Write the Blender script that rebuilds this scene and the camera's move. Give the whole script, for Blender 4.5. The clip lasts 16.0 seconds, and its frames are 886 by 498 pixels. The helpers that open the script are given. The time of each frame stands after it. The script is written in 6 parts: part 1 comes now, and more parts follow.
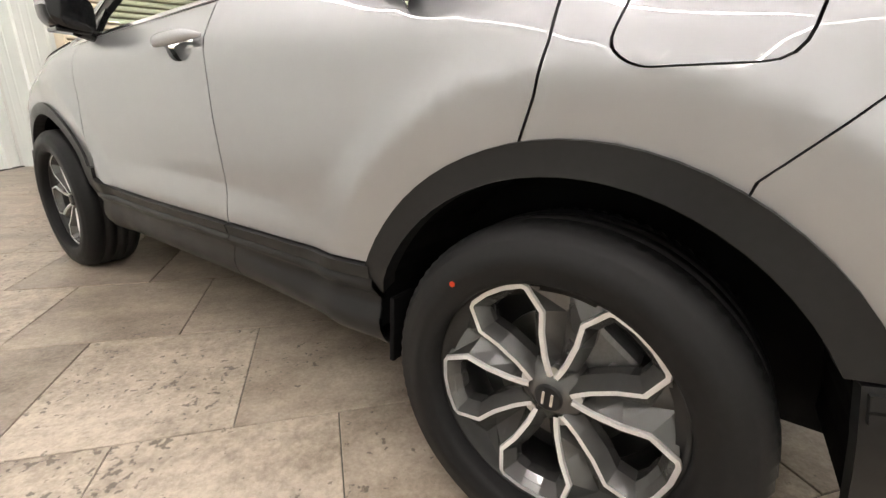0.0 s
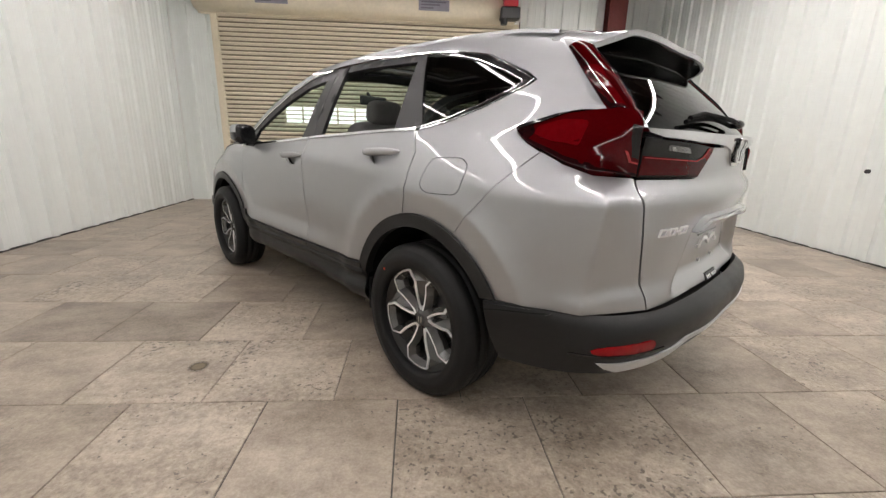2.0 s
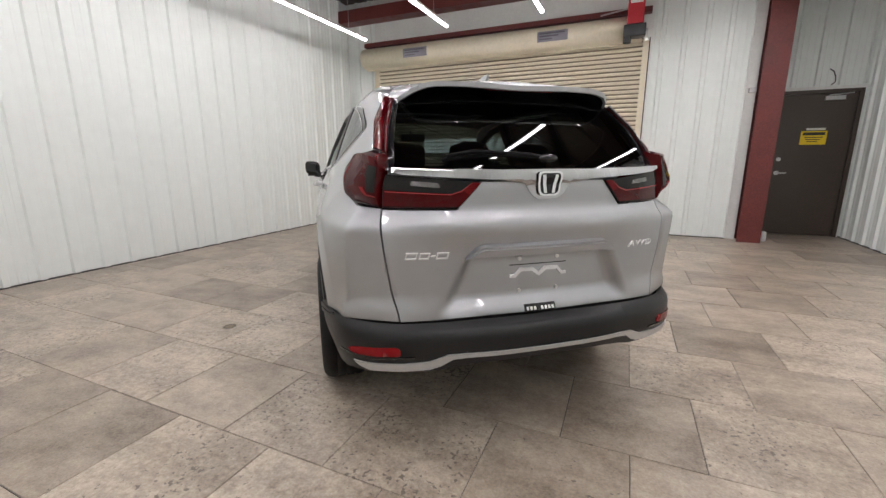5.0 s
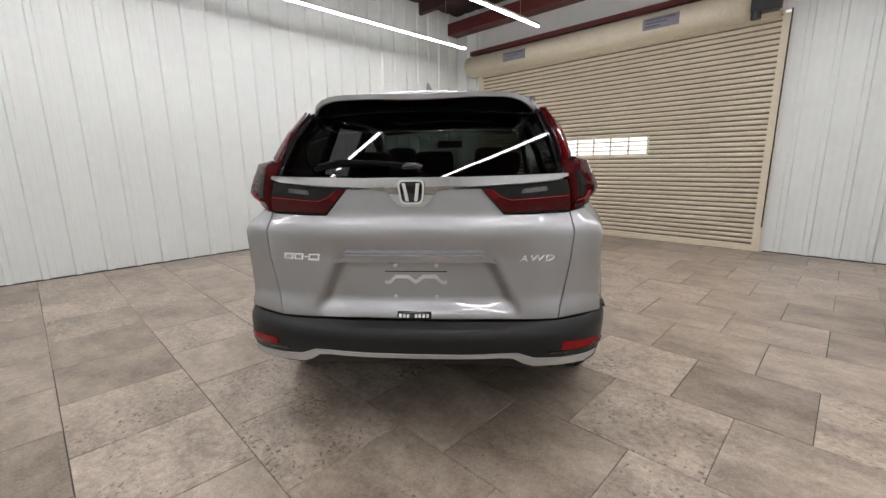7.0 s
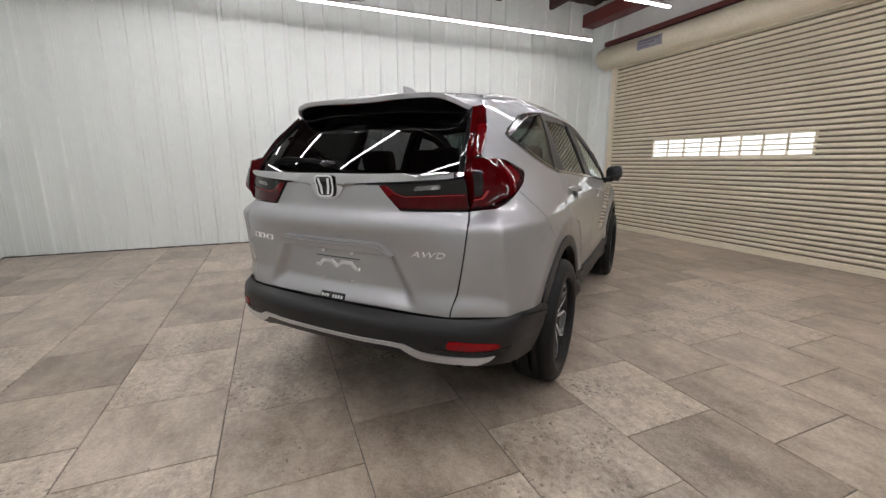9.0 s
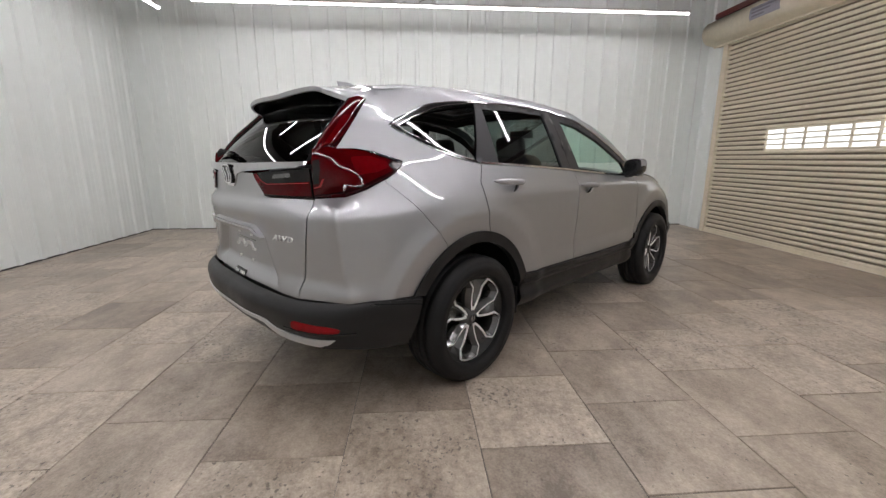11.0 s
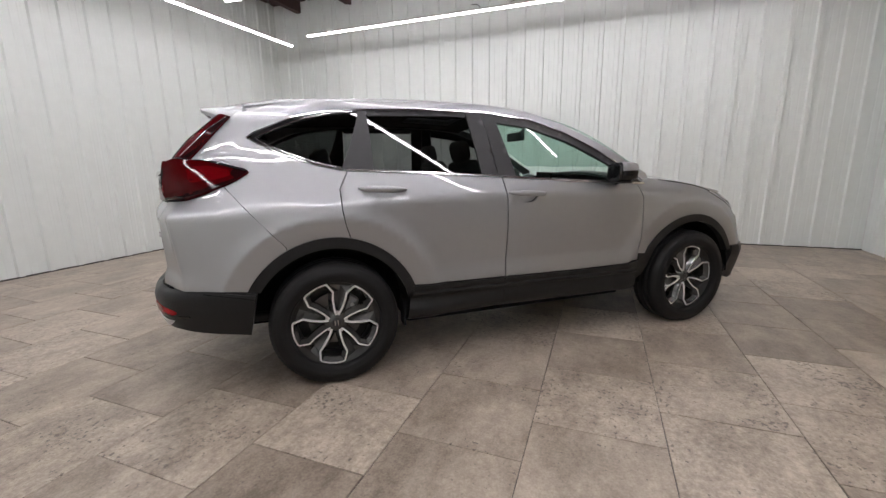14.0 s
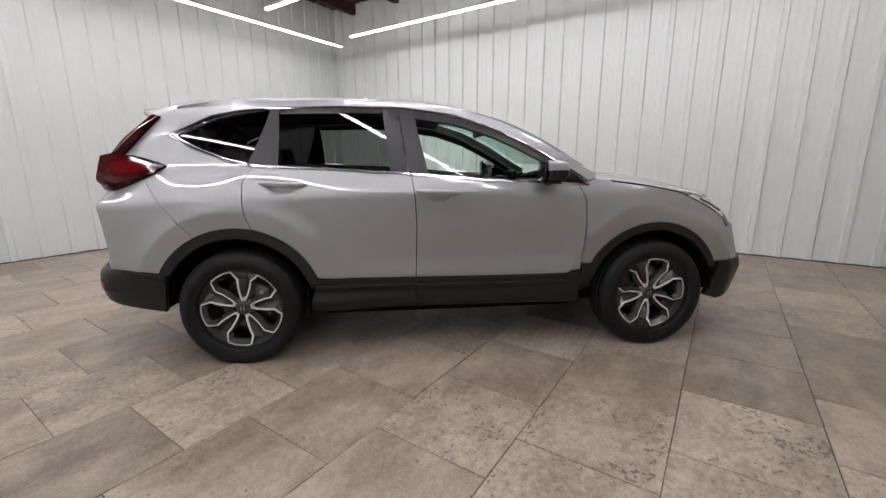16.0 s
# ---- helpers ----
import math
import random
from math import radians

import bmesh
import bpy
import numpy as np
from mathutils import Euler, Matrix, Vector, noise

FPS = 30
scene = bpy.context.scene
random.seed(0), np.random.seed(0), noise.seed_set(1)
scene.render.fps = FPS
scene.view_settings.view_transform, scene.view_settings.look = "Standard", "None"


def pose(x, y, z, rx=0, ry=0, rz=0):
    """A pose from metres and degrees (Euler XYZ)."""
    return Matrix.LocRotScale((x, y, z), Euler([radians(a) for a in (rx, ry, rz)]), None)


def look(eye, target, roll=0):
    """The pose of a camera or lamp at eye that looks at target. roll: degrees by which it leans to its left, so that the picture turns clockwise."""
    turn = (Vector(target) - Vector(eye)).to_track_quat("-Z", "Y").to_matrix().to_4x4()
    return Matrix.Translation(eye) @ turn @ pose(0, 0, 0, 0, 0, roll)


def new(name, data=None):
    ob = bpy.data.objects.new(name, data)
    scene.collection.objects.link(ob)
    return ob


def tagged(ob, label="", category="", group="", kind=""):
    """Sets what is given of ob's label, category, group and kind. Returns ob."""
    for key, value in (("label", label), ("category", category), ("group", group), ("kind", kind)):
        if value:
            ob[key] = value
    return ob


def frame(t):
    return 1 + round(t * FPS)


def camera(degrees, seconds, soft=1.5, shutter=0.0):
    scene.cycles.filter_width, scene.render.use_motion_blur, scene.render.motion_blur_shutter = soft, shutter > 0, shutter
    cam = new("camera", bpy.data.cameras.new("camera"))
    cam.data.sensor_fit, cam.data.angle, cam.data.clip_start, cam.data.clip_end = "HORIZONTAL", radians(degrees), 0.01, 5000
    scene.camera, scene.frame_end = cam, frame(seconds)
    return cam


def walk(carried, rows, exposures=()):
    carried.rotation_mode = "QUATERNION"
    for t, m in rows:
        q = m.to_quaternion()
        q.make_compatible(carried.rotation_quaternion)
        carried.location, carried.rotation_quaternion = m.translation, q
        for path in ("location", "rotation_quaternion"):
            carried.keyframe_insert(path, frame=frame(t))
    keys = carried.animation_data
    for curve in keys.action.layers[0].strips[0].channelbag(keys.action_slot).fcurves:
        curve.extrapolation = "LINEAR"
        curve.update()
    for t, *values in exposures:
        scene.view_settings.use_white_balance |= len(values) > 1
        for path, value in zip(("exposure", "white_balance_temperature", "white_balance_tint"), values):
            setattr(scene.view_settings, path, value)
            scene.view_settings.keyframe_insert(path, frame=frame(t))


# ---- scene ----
cam = camera(94.3, 16.0, soft=1.4)
PATH = [
    (0, (-1.573, -0.19, 0.886), (0.017, 0.847, 0.256), 2.7),
    (0.5, (-1.782, -0.485, 0.882), (-0.244, 0.658, 0.311), 4.7),
    (1, (-1.926, -0.755, 0.952), (-0.421, 0.441, 0.4), 4.0),
    (1.5, (-2.032, -1.011, 1.09), (-0.606, 0.285, 0.555), 2.1),
    (2, (-2.04, -1.345, 1.175), (-0.696, 0.041, 0.656), 1.5),
    (2.5, (-1.934, -1.591, 1.204), (-0.69, -0.105, 0.711), 1.7),
    (3, (-1.722, -1.787, 1.227), (-0.593, -0.208, 0.745), 1.3),
    (3.5, (-1.516, -1.966, 1.222), (-0.514, -0.298, 0.758), 1.1),
    (4, (-1.294, -2.187, 1.255), (-0.431, -0.439, 0.805), 0.8),
    (4.2, (-1.224, -2.242, 1.253), (-0.421, -0.464, 0.811), 0.7),
    (6.3, (-0.125, -2.575, 1.257), (-0.026, -0.621, 0.84), -1.2),
    (6.5, (-0.009, -2.579, 1.246), (0.02, -0.622, 0.833), -1.1),
    (7, (0.256, -2.575, 1.268), (0.097, -0.623, 0.861), -0.8),
    (7.5, (0.56, -2.612, 1.267), (0.206, -0.686, 0.86), -0.3),
    (8, (0.812, -2.605, 1.268), (0.264, -0.727, 0.853), 0.1),
    (8.5, (1.093, -2.483, 1.257), (0.36, -0.669, 0.844), 0.2),
    (8.7, (1.199, -2.438, 1.262), (0.393, -0.655, 0.852), 0.2),
    (10.8, (2.219, -1.717, 1.232), (0.855, -0.319, 0.803), -0.3),
    (11, (2.33, -1.647, 1.237), (0.927, -0.288, 0.807), 0.1),
    (11.5, (2.556, -1.446, 1.247), (1.055, -0.195, 0.82), -0.1),
    (12, (2.719, -1.179, 1.235), (1.125, -0.046, 0.818), -0.3),
    (12.5, (2.858, -0.942, 1.24), (1.18, 0.065, 0.829), -0.4),
    (13, (3.045, -0.672, 1.247), (1.296, 0.21, 0.841), -0.6),
    (13.5, (3.14, -0.436, 1.225), (1.332, 0.321, 0.823), -0.7),
    (14, (3.187, -0.148, 1.24), (1.336, 0.494, 0.835), -0.8),
    (14.5, (3.23, 0.09, 1.224), (1.345, 0.619, 0.816), -0.9),
    (15, (3.338, 0.414, 1.239), (1.425, 0.829, 0.828), -1.0),
    (15.5, (3.38, 0.702, 1.218), (1.449, 1.011, 0.8), -0.8),
    (16, (3.392, 0.986, 1.244), (1.448, 1.187, 0.82), -0.2),
]
walk(cam, [(t, look(eye, target, roll)) for t, eye, target, roll in PATH], exposures=[(0.0, 1.20, 7100, 10), (0.5, 1.0, 7100, 10), (1.0, 0.82, 7050, 10), (1.5, 0.60, 6970, 10), (2.5, 0.42, 6800, 11), (4.0, 0.45, 6650, 11), (7.0, 0.28, 6550, 11), (12.5, 0.15, 6500, 12), (16.0, 0.15, 6480, 13)])

# ---- light ----
LAMP = 37.5
ROOM_TURN = -40.0
world = bpy.data.worlds.new("world")
scene.world = world
world.use_nodes = True
world.node_tree.nodes["Background"].inputs["Color"].default_value = (0.5, 0.5, 0.5, 1)
world.node_tree.nodes["Background"].inputs["Strength"].default_value = 0.02
scene.view_settings.exposure = 0.0

# ---- materials ----
def rgb(r, g, b):
    return (r, g, b, 1.0)


def material(name, base, rough=0.5, metal=0.0, coat=0.0, vary=0.0, scale=6.0, bump=0.0, bump_scale=60.0, spec=0.5):
    """A procedural surface: base colour with noise at two scales, roughness variation and fine relief."""
    m = bpy.data.materials.new(name)
    m.use_nodes = True
    nt = m.node_tree
    b = nt.nodes["Principled BSDF"]
    b.inputs["Base Color"].default_value = rgb(*base)
    b.inputs["Roughness"].default_value = rough
    b.inputs["Metallic"].default_value = metal
    b.inputs["Coat Weight"].default_value = coat
    b.inputs["Coat Roughness"].default_value = 0.03
    b.inputs["Specular IOR Level"].default_value = spec
    co = nt.nodes.new("ShaderNodeTexCoord")
    if vary:
        n1 = nt.nodes.new("ShaderNodeTexNoise")
        n1.inputs["Scale"].default_value, n1.inputs["Detail"].default_value = scale, 6
        n2 = nt.nodes.new("ShaderNodeTexNoise")
        n2.inputs["Scale"].default_value, n2.inputs["Detail"].default_value = scale * 9, 4
        add = nt.nodes.new("ShaderNodeMath")
        add.operation = "ADD"
        ramp = nt.nodes.new("ShaderNodeMapRange")
        ramp.inputs["From Min"].default_value, ramp.inputs["From Max"].default_value = 0.7, 1.3
        ramp.inputs["To Min"].default_value, ramp.inputs["To Max"].default_value = 1 - vary, 1 + vary
        mul = nt.nodes.new("ShaderNodeVectorMath")
        mul.operation = "SCALE"
        mul.inputs[0].default_value = base
        for n in (n1, n2):
            nt.links.new(co.outputs["Object"], n.inputs["Vector"])
        nt.links.new(n1.outputs["Fac"], add.inputs[0])
        nt.links.new(n2.outputs["Fac"], add.inputs[1])
        nt.links.new(add.outputs[0], ramp.inputs["Value"])
        nt.links.new(ramp.outputs[0], mul.inputs["Scale"])
        nt.links.new(mul.outputs[0], b.inputs["Base Color"])
        rr = nt.nodes.new("ShaderNodeMapRange")
        rr.inputs["From Min"].default_value, rr.inputs["From Max"].default_value = 0.3, 0.7
        rr.inputs["To Min"].default_value, rr.inputs["To Max"].default_value = max(0.02, rough * (1 - vary)), min(1, rough * (1 + vary))
        nt.links.new(n1.outputs["Fac"], rr.inputs["Value"])
        nt.links.new(rr.outputs[0], b.inputs["Roughness"])
    if bump:
        n3 = nt.nodes.new("ShaderNodeTexNoise")
        n3.inputs["Scale"].default_value, n3.inputs["Detail"].default_value = bump_scale, 5
        bn = nt.nodes.new("ShaderNodeBump")
        bn.inputs["Strength"].default_value, bn.inputs["Distance"].default_value = bump, 0.004
        nt.links.new(co.outputs["Object"], n3.inputs["Vector"])
        nt.links.new(n3.outputs["Fac"], bn.inputs["Height"])
        nt.links.new(bn.outputs["Normal"], b.inputs["Normal"])
    return m


def glow(name, colour, strength):
    m = bpy.data.materials.new(name)
    m.use_nodes = True
    nt = m.node_tree
    nt.nodes.remove(nt.nodes["Principled BSDF"])
    e = nt.nodes.new("ShaderNodeEmission")
    e.inputs["Color"].default_value, e.inputs["Strength"].default_value = rgb(*colour), strength
    nt.links.new(e.outputs[0], nt.nodes["Material Output"].inputs["Surface"])
    return m


def glass(name, tint):
    """A thin sheet: tinted passage with a mirror gloss that grows at grazing angles."""
    m = bpy.data.materials.new(name)
    m.use_nodes = True
    nt = m.node_tree
    nt.nodes.remove(nt.nodes["Principled BSDF"])
    tr, gl = nt.nodes.new("ShaderNodeBsdfTransparent"), nt.nodes.new("ShaderNodeBsdfGlossy")
    tr.inputs["Color"].default_value = rgb(*tint)
    gl.inputs["Roughness"].default_value = 0.012
    lw, mix = nt.nodes.new("ShaderNodeLayerWeight"), nt.nodes.new("ShaderNodeMixShader")
    lw.inputs["Blend"].default_value = 0.5
    power, gloss = nt.nodes.new("ShaderNodeMath"), nt.nodes.new("ShaderNodeMath")
    power.operation, power.inputs[1].default_value = "POWER", 5.0
    gloss.operation, gloss.inputs[1].default_value, gloss.inputs[2].default_value = "MULTIPLY_ADD", 0.93, 0.048
    nt.links.new(lw.outputs["Facing"], power.inputs[0])
    nt.links.new(power.outputs[0], gloss.inputs[0])
    nt.links.new(gloss.outputs[0], mix.inputs[0])
    nt.links.new(tr.outputs[0], mix.inputs[1])
    nt.links.new(gl.outputs[0], mix.inputs[2])
    nt.links.new(mix.outputs[0], nt.nodes["Material Output"].inputs["Surface"])
    return m


def tile_material(name, tone_lo=-0.245, tone_hi=-0.085, mottle=0.20, pitted=0.0, warm=1.0):
    """Stone-look porcelain: cloudy streaks, pits and a tone of its own for every tile."""
    m = bpy.data.materials.new(name)
    m.use_nodes = True
    nt = m.node_tree
    b = nt.nodes["Principled BSDF"]
    link, add = nt.links.new, nt.nodes.new
    co, info = add("ShaderNodeTexCoord"), add("ShaderNodeObjectInfo")
    shift = add("ShaderNodeVectorMath")
    shift.operation = "MULTIPLY_ADD"
    shift.inputs[1].default_value, shift.inputs[2].default_value = (37, 91, 53), (5, 2, 9)
    link(info.outputs["Random"], shift.inputs[0])
    pos = add("ShaderNodeVectorMath")
    pos.operation = "ADD"
    link(co.outputs["Object"], pos.inputs[0])
    link(shift.outputs[0], pos.inputs[1])
    stretch = add("ShaderNodeMapping")
    stretch.inputs["Scale"].default_value = (1.5, 2.6, 1)
    turn = add("ShaderNodeCombineXYZ")
    quarter = add("ShaderNodeMath")
    quarter.operation, quarter.inputs[1].default_value = "MULTIPLY", 40.0
    link(info.outputs["Random"], quarter.inputs[0])
    link(quarter.outputs[0], turn.inputs["Z"])
    link(turn.outputs[0], stretch.inputs["Rotation"])
    link(pos.outputs[0], stretch.inputs["Vector"])
    cloud = add("ShaderNodeTexNoise")
    cloud.inputs["Scale"].default_value, cloud.inputs["Detail"].default_value, cloud.inputs["Roughness"].default_value = 1.7, 9, 0.62
    link(stretch.outputs[0], cloud.inputs["Vector"])
    grain = add("ShaderNodeTexNoise")
    grain.inputs["Scale"].default_value, grain.inputs["Detail"].default_value = 95, 5
    link(pos.outputs[0], grain.inputs["Vector"])
    ramp = add("ShaderNodeValToRGB")
    ramp.color_ramp.elements[0].position, ramp.color_ramp.elements[0].color = 0.20, rgb(0.150, 0.117, 0.089)
    ramp.color_ramp.elements[1].position, ramp.color_ramp.elements[1].color = 0.86, rgb(0.575, 0.495, 0.405)
    mid = ramp.color_ramp.elements.new(0.5)
    mid.color = rgb(0.335, 0.277, 0.220)
    fac = add("ShaderNodeMath")
    fac.operation = "MULTIPLY_ADD"
    fac.inputs[1].default_value = 0.36
    link(grain.outputs["Fac"], fac.inputs[0])
    tone = add("ShaderNodeMapRange")
    tone.inputs["To Min"].default_value, tone.inputs["To Max"].default_value = tone_lo, tone_hi
    link(info.outputs["Random"], tone.inputs["Value"])
    plus = add("ShaderNodeMath")
    plus.operation = "ADD"
    link(cloud.outputs["Fac"], plus.inputs[0])
    link(tone.outputs[0], plus.inputs[1])
    link(plus.outputs[0], fac.inputs[2])
    spots = add("ShaderNodeTexNoise")
    spots.inputs["Scale"].default_value, spots.inputs["Detail"].default_value, spots.inputs["Roughness"].default_value = 30, 6, 0.7
    link(pos.outputs[0], spots.inputs["Vector"])
    spread = add("ShaderNodeMapRange")
    spread.inputs["From Min"].default_value, spread.inputs["From Max"].default_value = 0.36, 0.64
    spread.inputs["To Min"].default_value, spread.inputs["To Max"].default_value = -0.5 * mottle, 0.5 * mottle
    link(spots.outputs["Fac"], spread.inputs["Value"])
    total = add("ShaderNodeMath")
    total.operation = "ADD"
    link(fac.outputs[0], total.inputs[0])
    link(spread.outputs[0], total.inputs[1])
    link(total.outputs[0], ramp.inputs[0])
    pits = add("ShaderNodeTexNoise")
    pits.inputs["Scale"].default_value, pits.inputs["Detail"].default_value = 46, 3
    link(pos.outputs[0], pits.inputs["Vector"])
    patch = add("ShaderNodeTexNoise")
    patch.inputs["Scale"].default_value = 3.0
    link(pos.outputs[0], patch.inputs["Vector"])
    sumn = add("ShaderNodeMath")
    sumn.operation = "MULTIPLY_ADD"
    sumn.inputs[1].default_value = 0.42
    link(patch.outputs["Fac"], sumn.inputs[0])
    link(pits.outputs["Fac"], sumn.inputs[2])
    hole = add("ShaderNodeMapRange")
    hole.inputs["From Min"].default_value, hole.inputs["From Max"].default_value = 0.875 - pitted, 0.945 - pitted
    link(sumn.outputs[0], hole.inputs["Value"])
    dark = add("ShaderNodeMix")
    dark.data_type = "RGBA"
    dark.inputs["B"].default_value = rgb(0.085, 0.07, 0.058)
    link(ramp.outputs[0], dark.inputs["A"])
    half = add("ShaderNodeMath")
    half.operation = "MULTIPLY"
    half.inputs[1].default_value = 0.75
    link(hole.outputs[0], half.inputs[0])
    link(half.outputs[0], dark.inputs["Factor"])
    link(dark.outputs["Result"], b.inputs["Base Color"])
    rough = add("ShaderNodeMapRange")
    rough.inputs["To Min"].default_value, rough.inputs["To Max"].default_value = 0.24, 0.50
    link(cloud.outputs["Fac"], rough.inputs["Value"])
    link(rough.outputs[0], b.inputs["Roughness"])
    bump = add("ShaderNodeBump")
    bump.inputs["Strength"].default_value, bump.inputs["Distance"].default_value = 0.35, 0.003
    inv = add("ShaderNodeMath")
    inv.operation = "SUBTRACT"
    link(grain.outputs["Fac"], inv.inputs[0])
    link(hole.outputs[0], inv.inputs[1])
    link(inv.outputs[0], bump.inputs["Height"])
    link(bump.outputs["Normal"], b.inputs["Normal"])
    return m


M_WALL = material("painted_steel_white", (0.765, 0.80, 0.778), 0.40, vary=0.025, scale=0.9, bump=0.012, bump_scale=18)
M_TRIM = material("white_trim", (0.72, 0.73, 0.71), 0.45, vary=0.05, scale=3)
M_TILE = tile_material("stone_tile", -0.235, -0.125, 0.13, -0.02)
M_TILE_PALE = tile_material("pale_speckled_stone_tile", -0.105, -0.025, 0.27, 0.03)
M_TILE_SPECK = tile_material("speckled_stone_tile", -0.17, -0.08, 0.24, 0.05)
M_TILE_DARK = tile_material("dark_streaked_stone_tile", -0.335, -0.25, 0.10, -0.05)
M_GROUT = material("grout", (0.11, 0.10, 0.09), 0.9, vary=0.25, scale=12)
M_BASE = material("dark_base_gap", (0.06, 0.06, 0.055), 0.8, vary=0.3, scale=9)
M_SLAT = material("beige_steel", (0.72, 0.645, 0.505), 0.42, vary=0.07, scale=2.5, bump=0.03)
# darker beige-brown for the slat grooves: their shade put into the colour
M_SLAT_LINE = material("slat_groove_shade", (0.25, 0.205, 0.15), 0.7, vary=0.3, scale=6)
M_RED = material("red_oxide_steel", (0.13, 0.024, 0.021), 0.5, vary=0.22, scale=5, bump=0.05)
M_DECK = material("dark_roof_deck", (0.05, 0.022, 0.02), 0.7, vary=0.2, scale=3)
M_BROWN = material("brown_painted_door", (0.052, 0.038, 0.029), 0.42, vary=0.12, scale=4)
M_YELLOW = material("yellow_sign", (0.78, 0.56, 0.01), 0.45, vary=0.04)
M_BLACK = material("black_paint", (0.012, 0.012, 0.013), 0.45, vary=0.2)
M_GREY = material("grey_label", (0.24, 0.23, 0.27), 0.5, vary=0.1)
M_LABEL_BAR = material("label_print", (0.12, 0.11, 0.14), 0.5, vary=0.1)
M_OPENER = material("red_opener_cover", (0.45, 0.02, 0.03), 0.4, vary=0.12)
M_STEEL = material("bright_steel", (0.6, 0.6, 0.6), 0.3, metal=1.0, vary=0.1)
M_TUBE = glow("light_tube", (1.0, 0.97, 0.995), LAMP)
# same tube at other strengths, made up to balance light between the walls
M_TUBE_LOWEST = glow("lowest_light_tube", (1.0, 0.97, 0.995), LAMP * 0.66)
M_TUBE_LOW = glow("low_light_tube", (1.0, 0.97, 0.995), LAMP * 0.88)
M_TUBE_HIGH = glow("high_light_tube", (1.0, 0.97, 0.995), LAMP * 1.2)
M_TUBE_HIGHEST = glow("highest_light_tube", (1.0, 0.97, 0.995), LAMP * 1.28)
M_SKY = glow("daylight_outside", (0.93, 0.97, 1.0), 2.2)

ROOM = pose(0, 0, 0, 0, 0, ROOM_TURN)


def part(name, bm, mat, parent=None, label="", smooth=False):
    """Link a bmesh as one mesh object, under a thing or a part where parent is given."""
    me = bpy.data.meshes.new(name)
    bm.normal_update()
    bm.to_mesh(me)
    bm.free()
    for mm in mat if isinstance(mat, (list, tuple)) else (mat,):
        me.materials.append(mm)
    if smooth:
        me.polygons.foreach_set("use_smooth", [True] * len(me.polygons))
        me.update()
    ob = new(name, me)
    ob.parent = parent
    if label:
        ob["label"] = label
    return ob


def thing(name, label, category, group="", kind="", at=None):
    ob = new(name)
    ob.empty_display_size = 0.1
    ob.matrix_world = at if at is not None else Matrix()
    return tagged(ob, label, category, group, kind)


def add_box(bm, x0, x1, y0, y1, z0, z1, bevel=0.0):
    vs = [bm.verts.new(p) for p in ((x0, y0, z0), (x1, y0, z0), (x1, y1, z0), (x0, y1, z0), (x0, y0, z1), (x1, y0, z1), (x1, y1, z1), (x0, y1, z1))]
    fs = [bm.faces.new([vs[i] for i in f]) for f in ((3, 2, 1, 0), (4, 5, 6, 7), (0, 1, 5, 4), (1, 2, 6, 5), (2, 3, 7, 6), (3, 0, 4, 7))]
    if bevel:
        es = list({e for f in fs for e in f.edges})
        bmesh.ops.bevel(bm, geom=es, offset=bevel, segments=2, affect="EDGES", profile=0.6)
    return vs


def box(x0, x1, y0, y1, z0, z1, bevel=0.0):
    bm = bmesh.new()
    add_box(bm, x0, x1, y0, y1, z0, z1, bevel)
    return bm


def extrude_profile(profile, axis, a, b, closed=False):
    """Sweep a 2D profile (p, q) along an axis from a to b. axis 0: (t, p, q); 1: (p, t, q); 2: (p, q, t)."""
    bm = bmesh.new()
    put = {0: lambda t, p, q: (t, p, q), 1: lambda t, p, q: (p, t, q), 2: lambda t, p, q: (p, q, t)}[axis]
    r0 = [bm.verts.new(put(a, p, q)) for p, q in profile]
    r1 = [bm.verts.new(put(b, p, q)) for p, q in profile]
    n = len(profile)
    for i in range(n if closed else n - 1):
        j = (i + 1) % n
        bm.faces.new((r0[i], r0[j], r1[j], r1[i]))
    if closed:
        bm.faces.new(r0[::-1])
        bm.faces.new(r1)
    bmesh.ops.recalc_face_normals(bm, faces=bm.faces[:])
    return bm


def rod(p0, p1, r, sides=12, r2=None, bm=None):
    """A round bar between two points."""
    own = bm is None
    bm = bm or bmesh.new()
    d = Vector(p1) - Vector(p0)
    m = Matrix.Translation((Vector(p0) + Vector(p1)) / 2) @ d.to_track_quat("Z", "Y").to_matrix().to_4x4()
    bmesh.ops.create_cone(bm, cap_ends=True, segments=sides, radius1=r, radius2=r if r2 is None else r2, depth=d.length, matrix=m)
    return bm


# ---- the large structure ----
U0, U1, V0, V1, V2, TOP = -4.72, 4.15, -4.38, 5.36, 6.22, 4.36
DOOR0, DOOR1, DOOR_TOP = -4.0, 1.02, 3.02
COL0, COL1 = 2.52, 2.82


def structure(name, bm, mat, label, category):
    ob = part(name, bm, mat)
    ob.matrix_world = ROOM
    return tagged(ob, label, category, kind="structure")


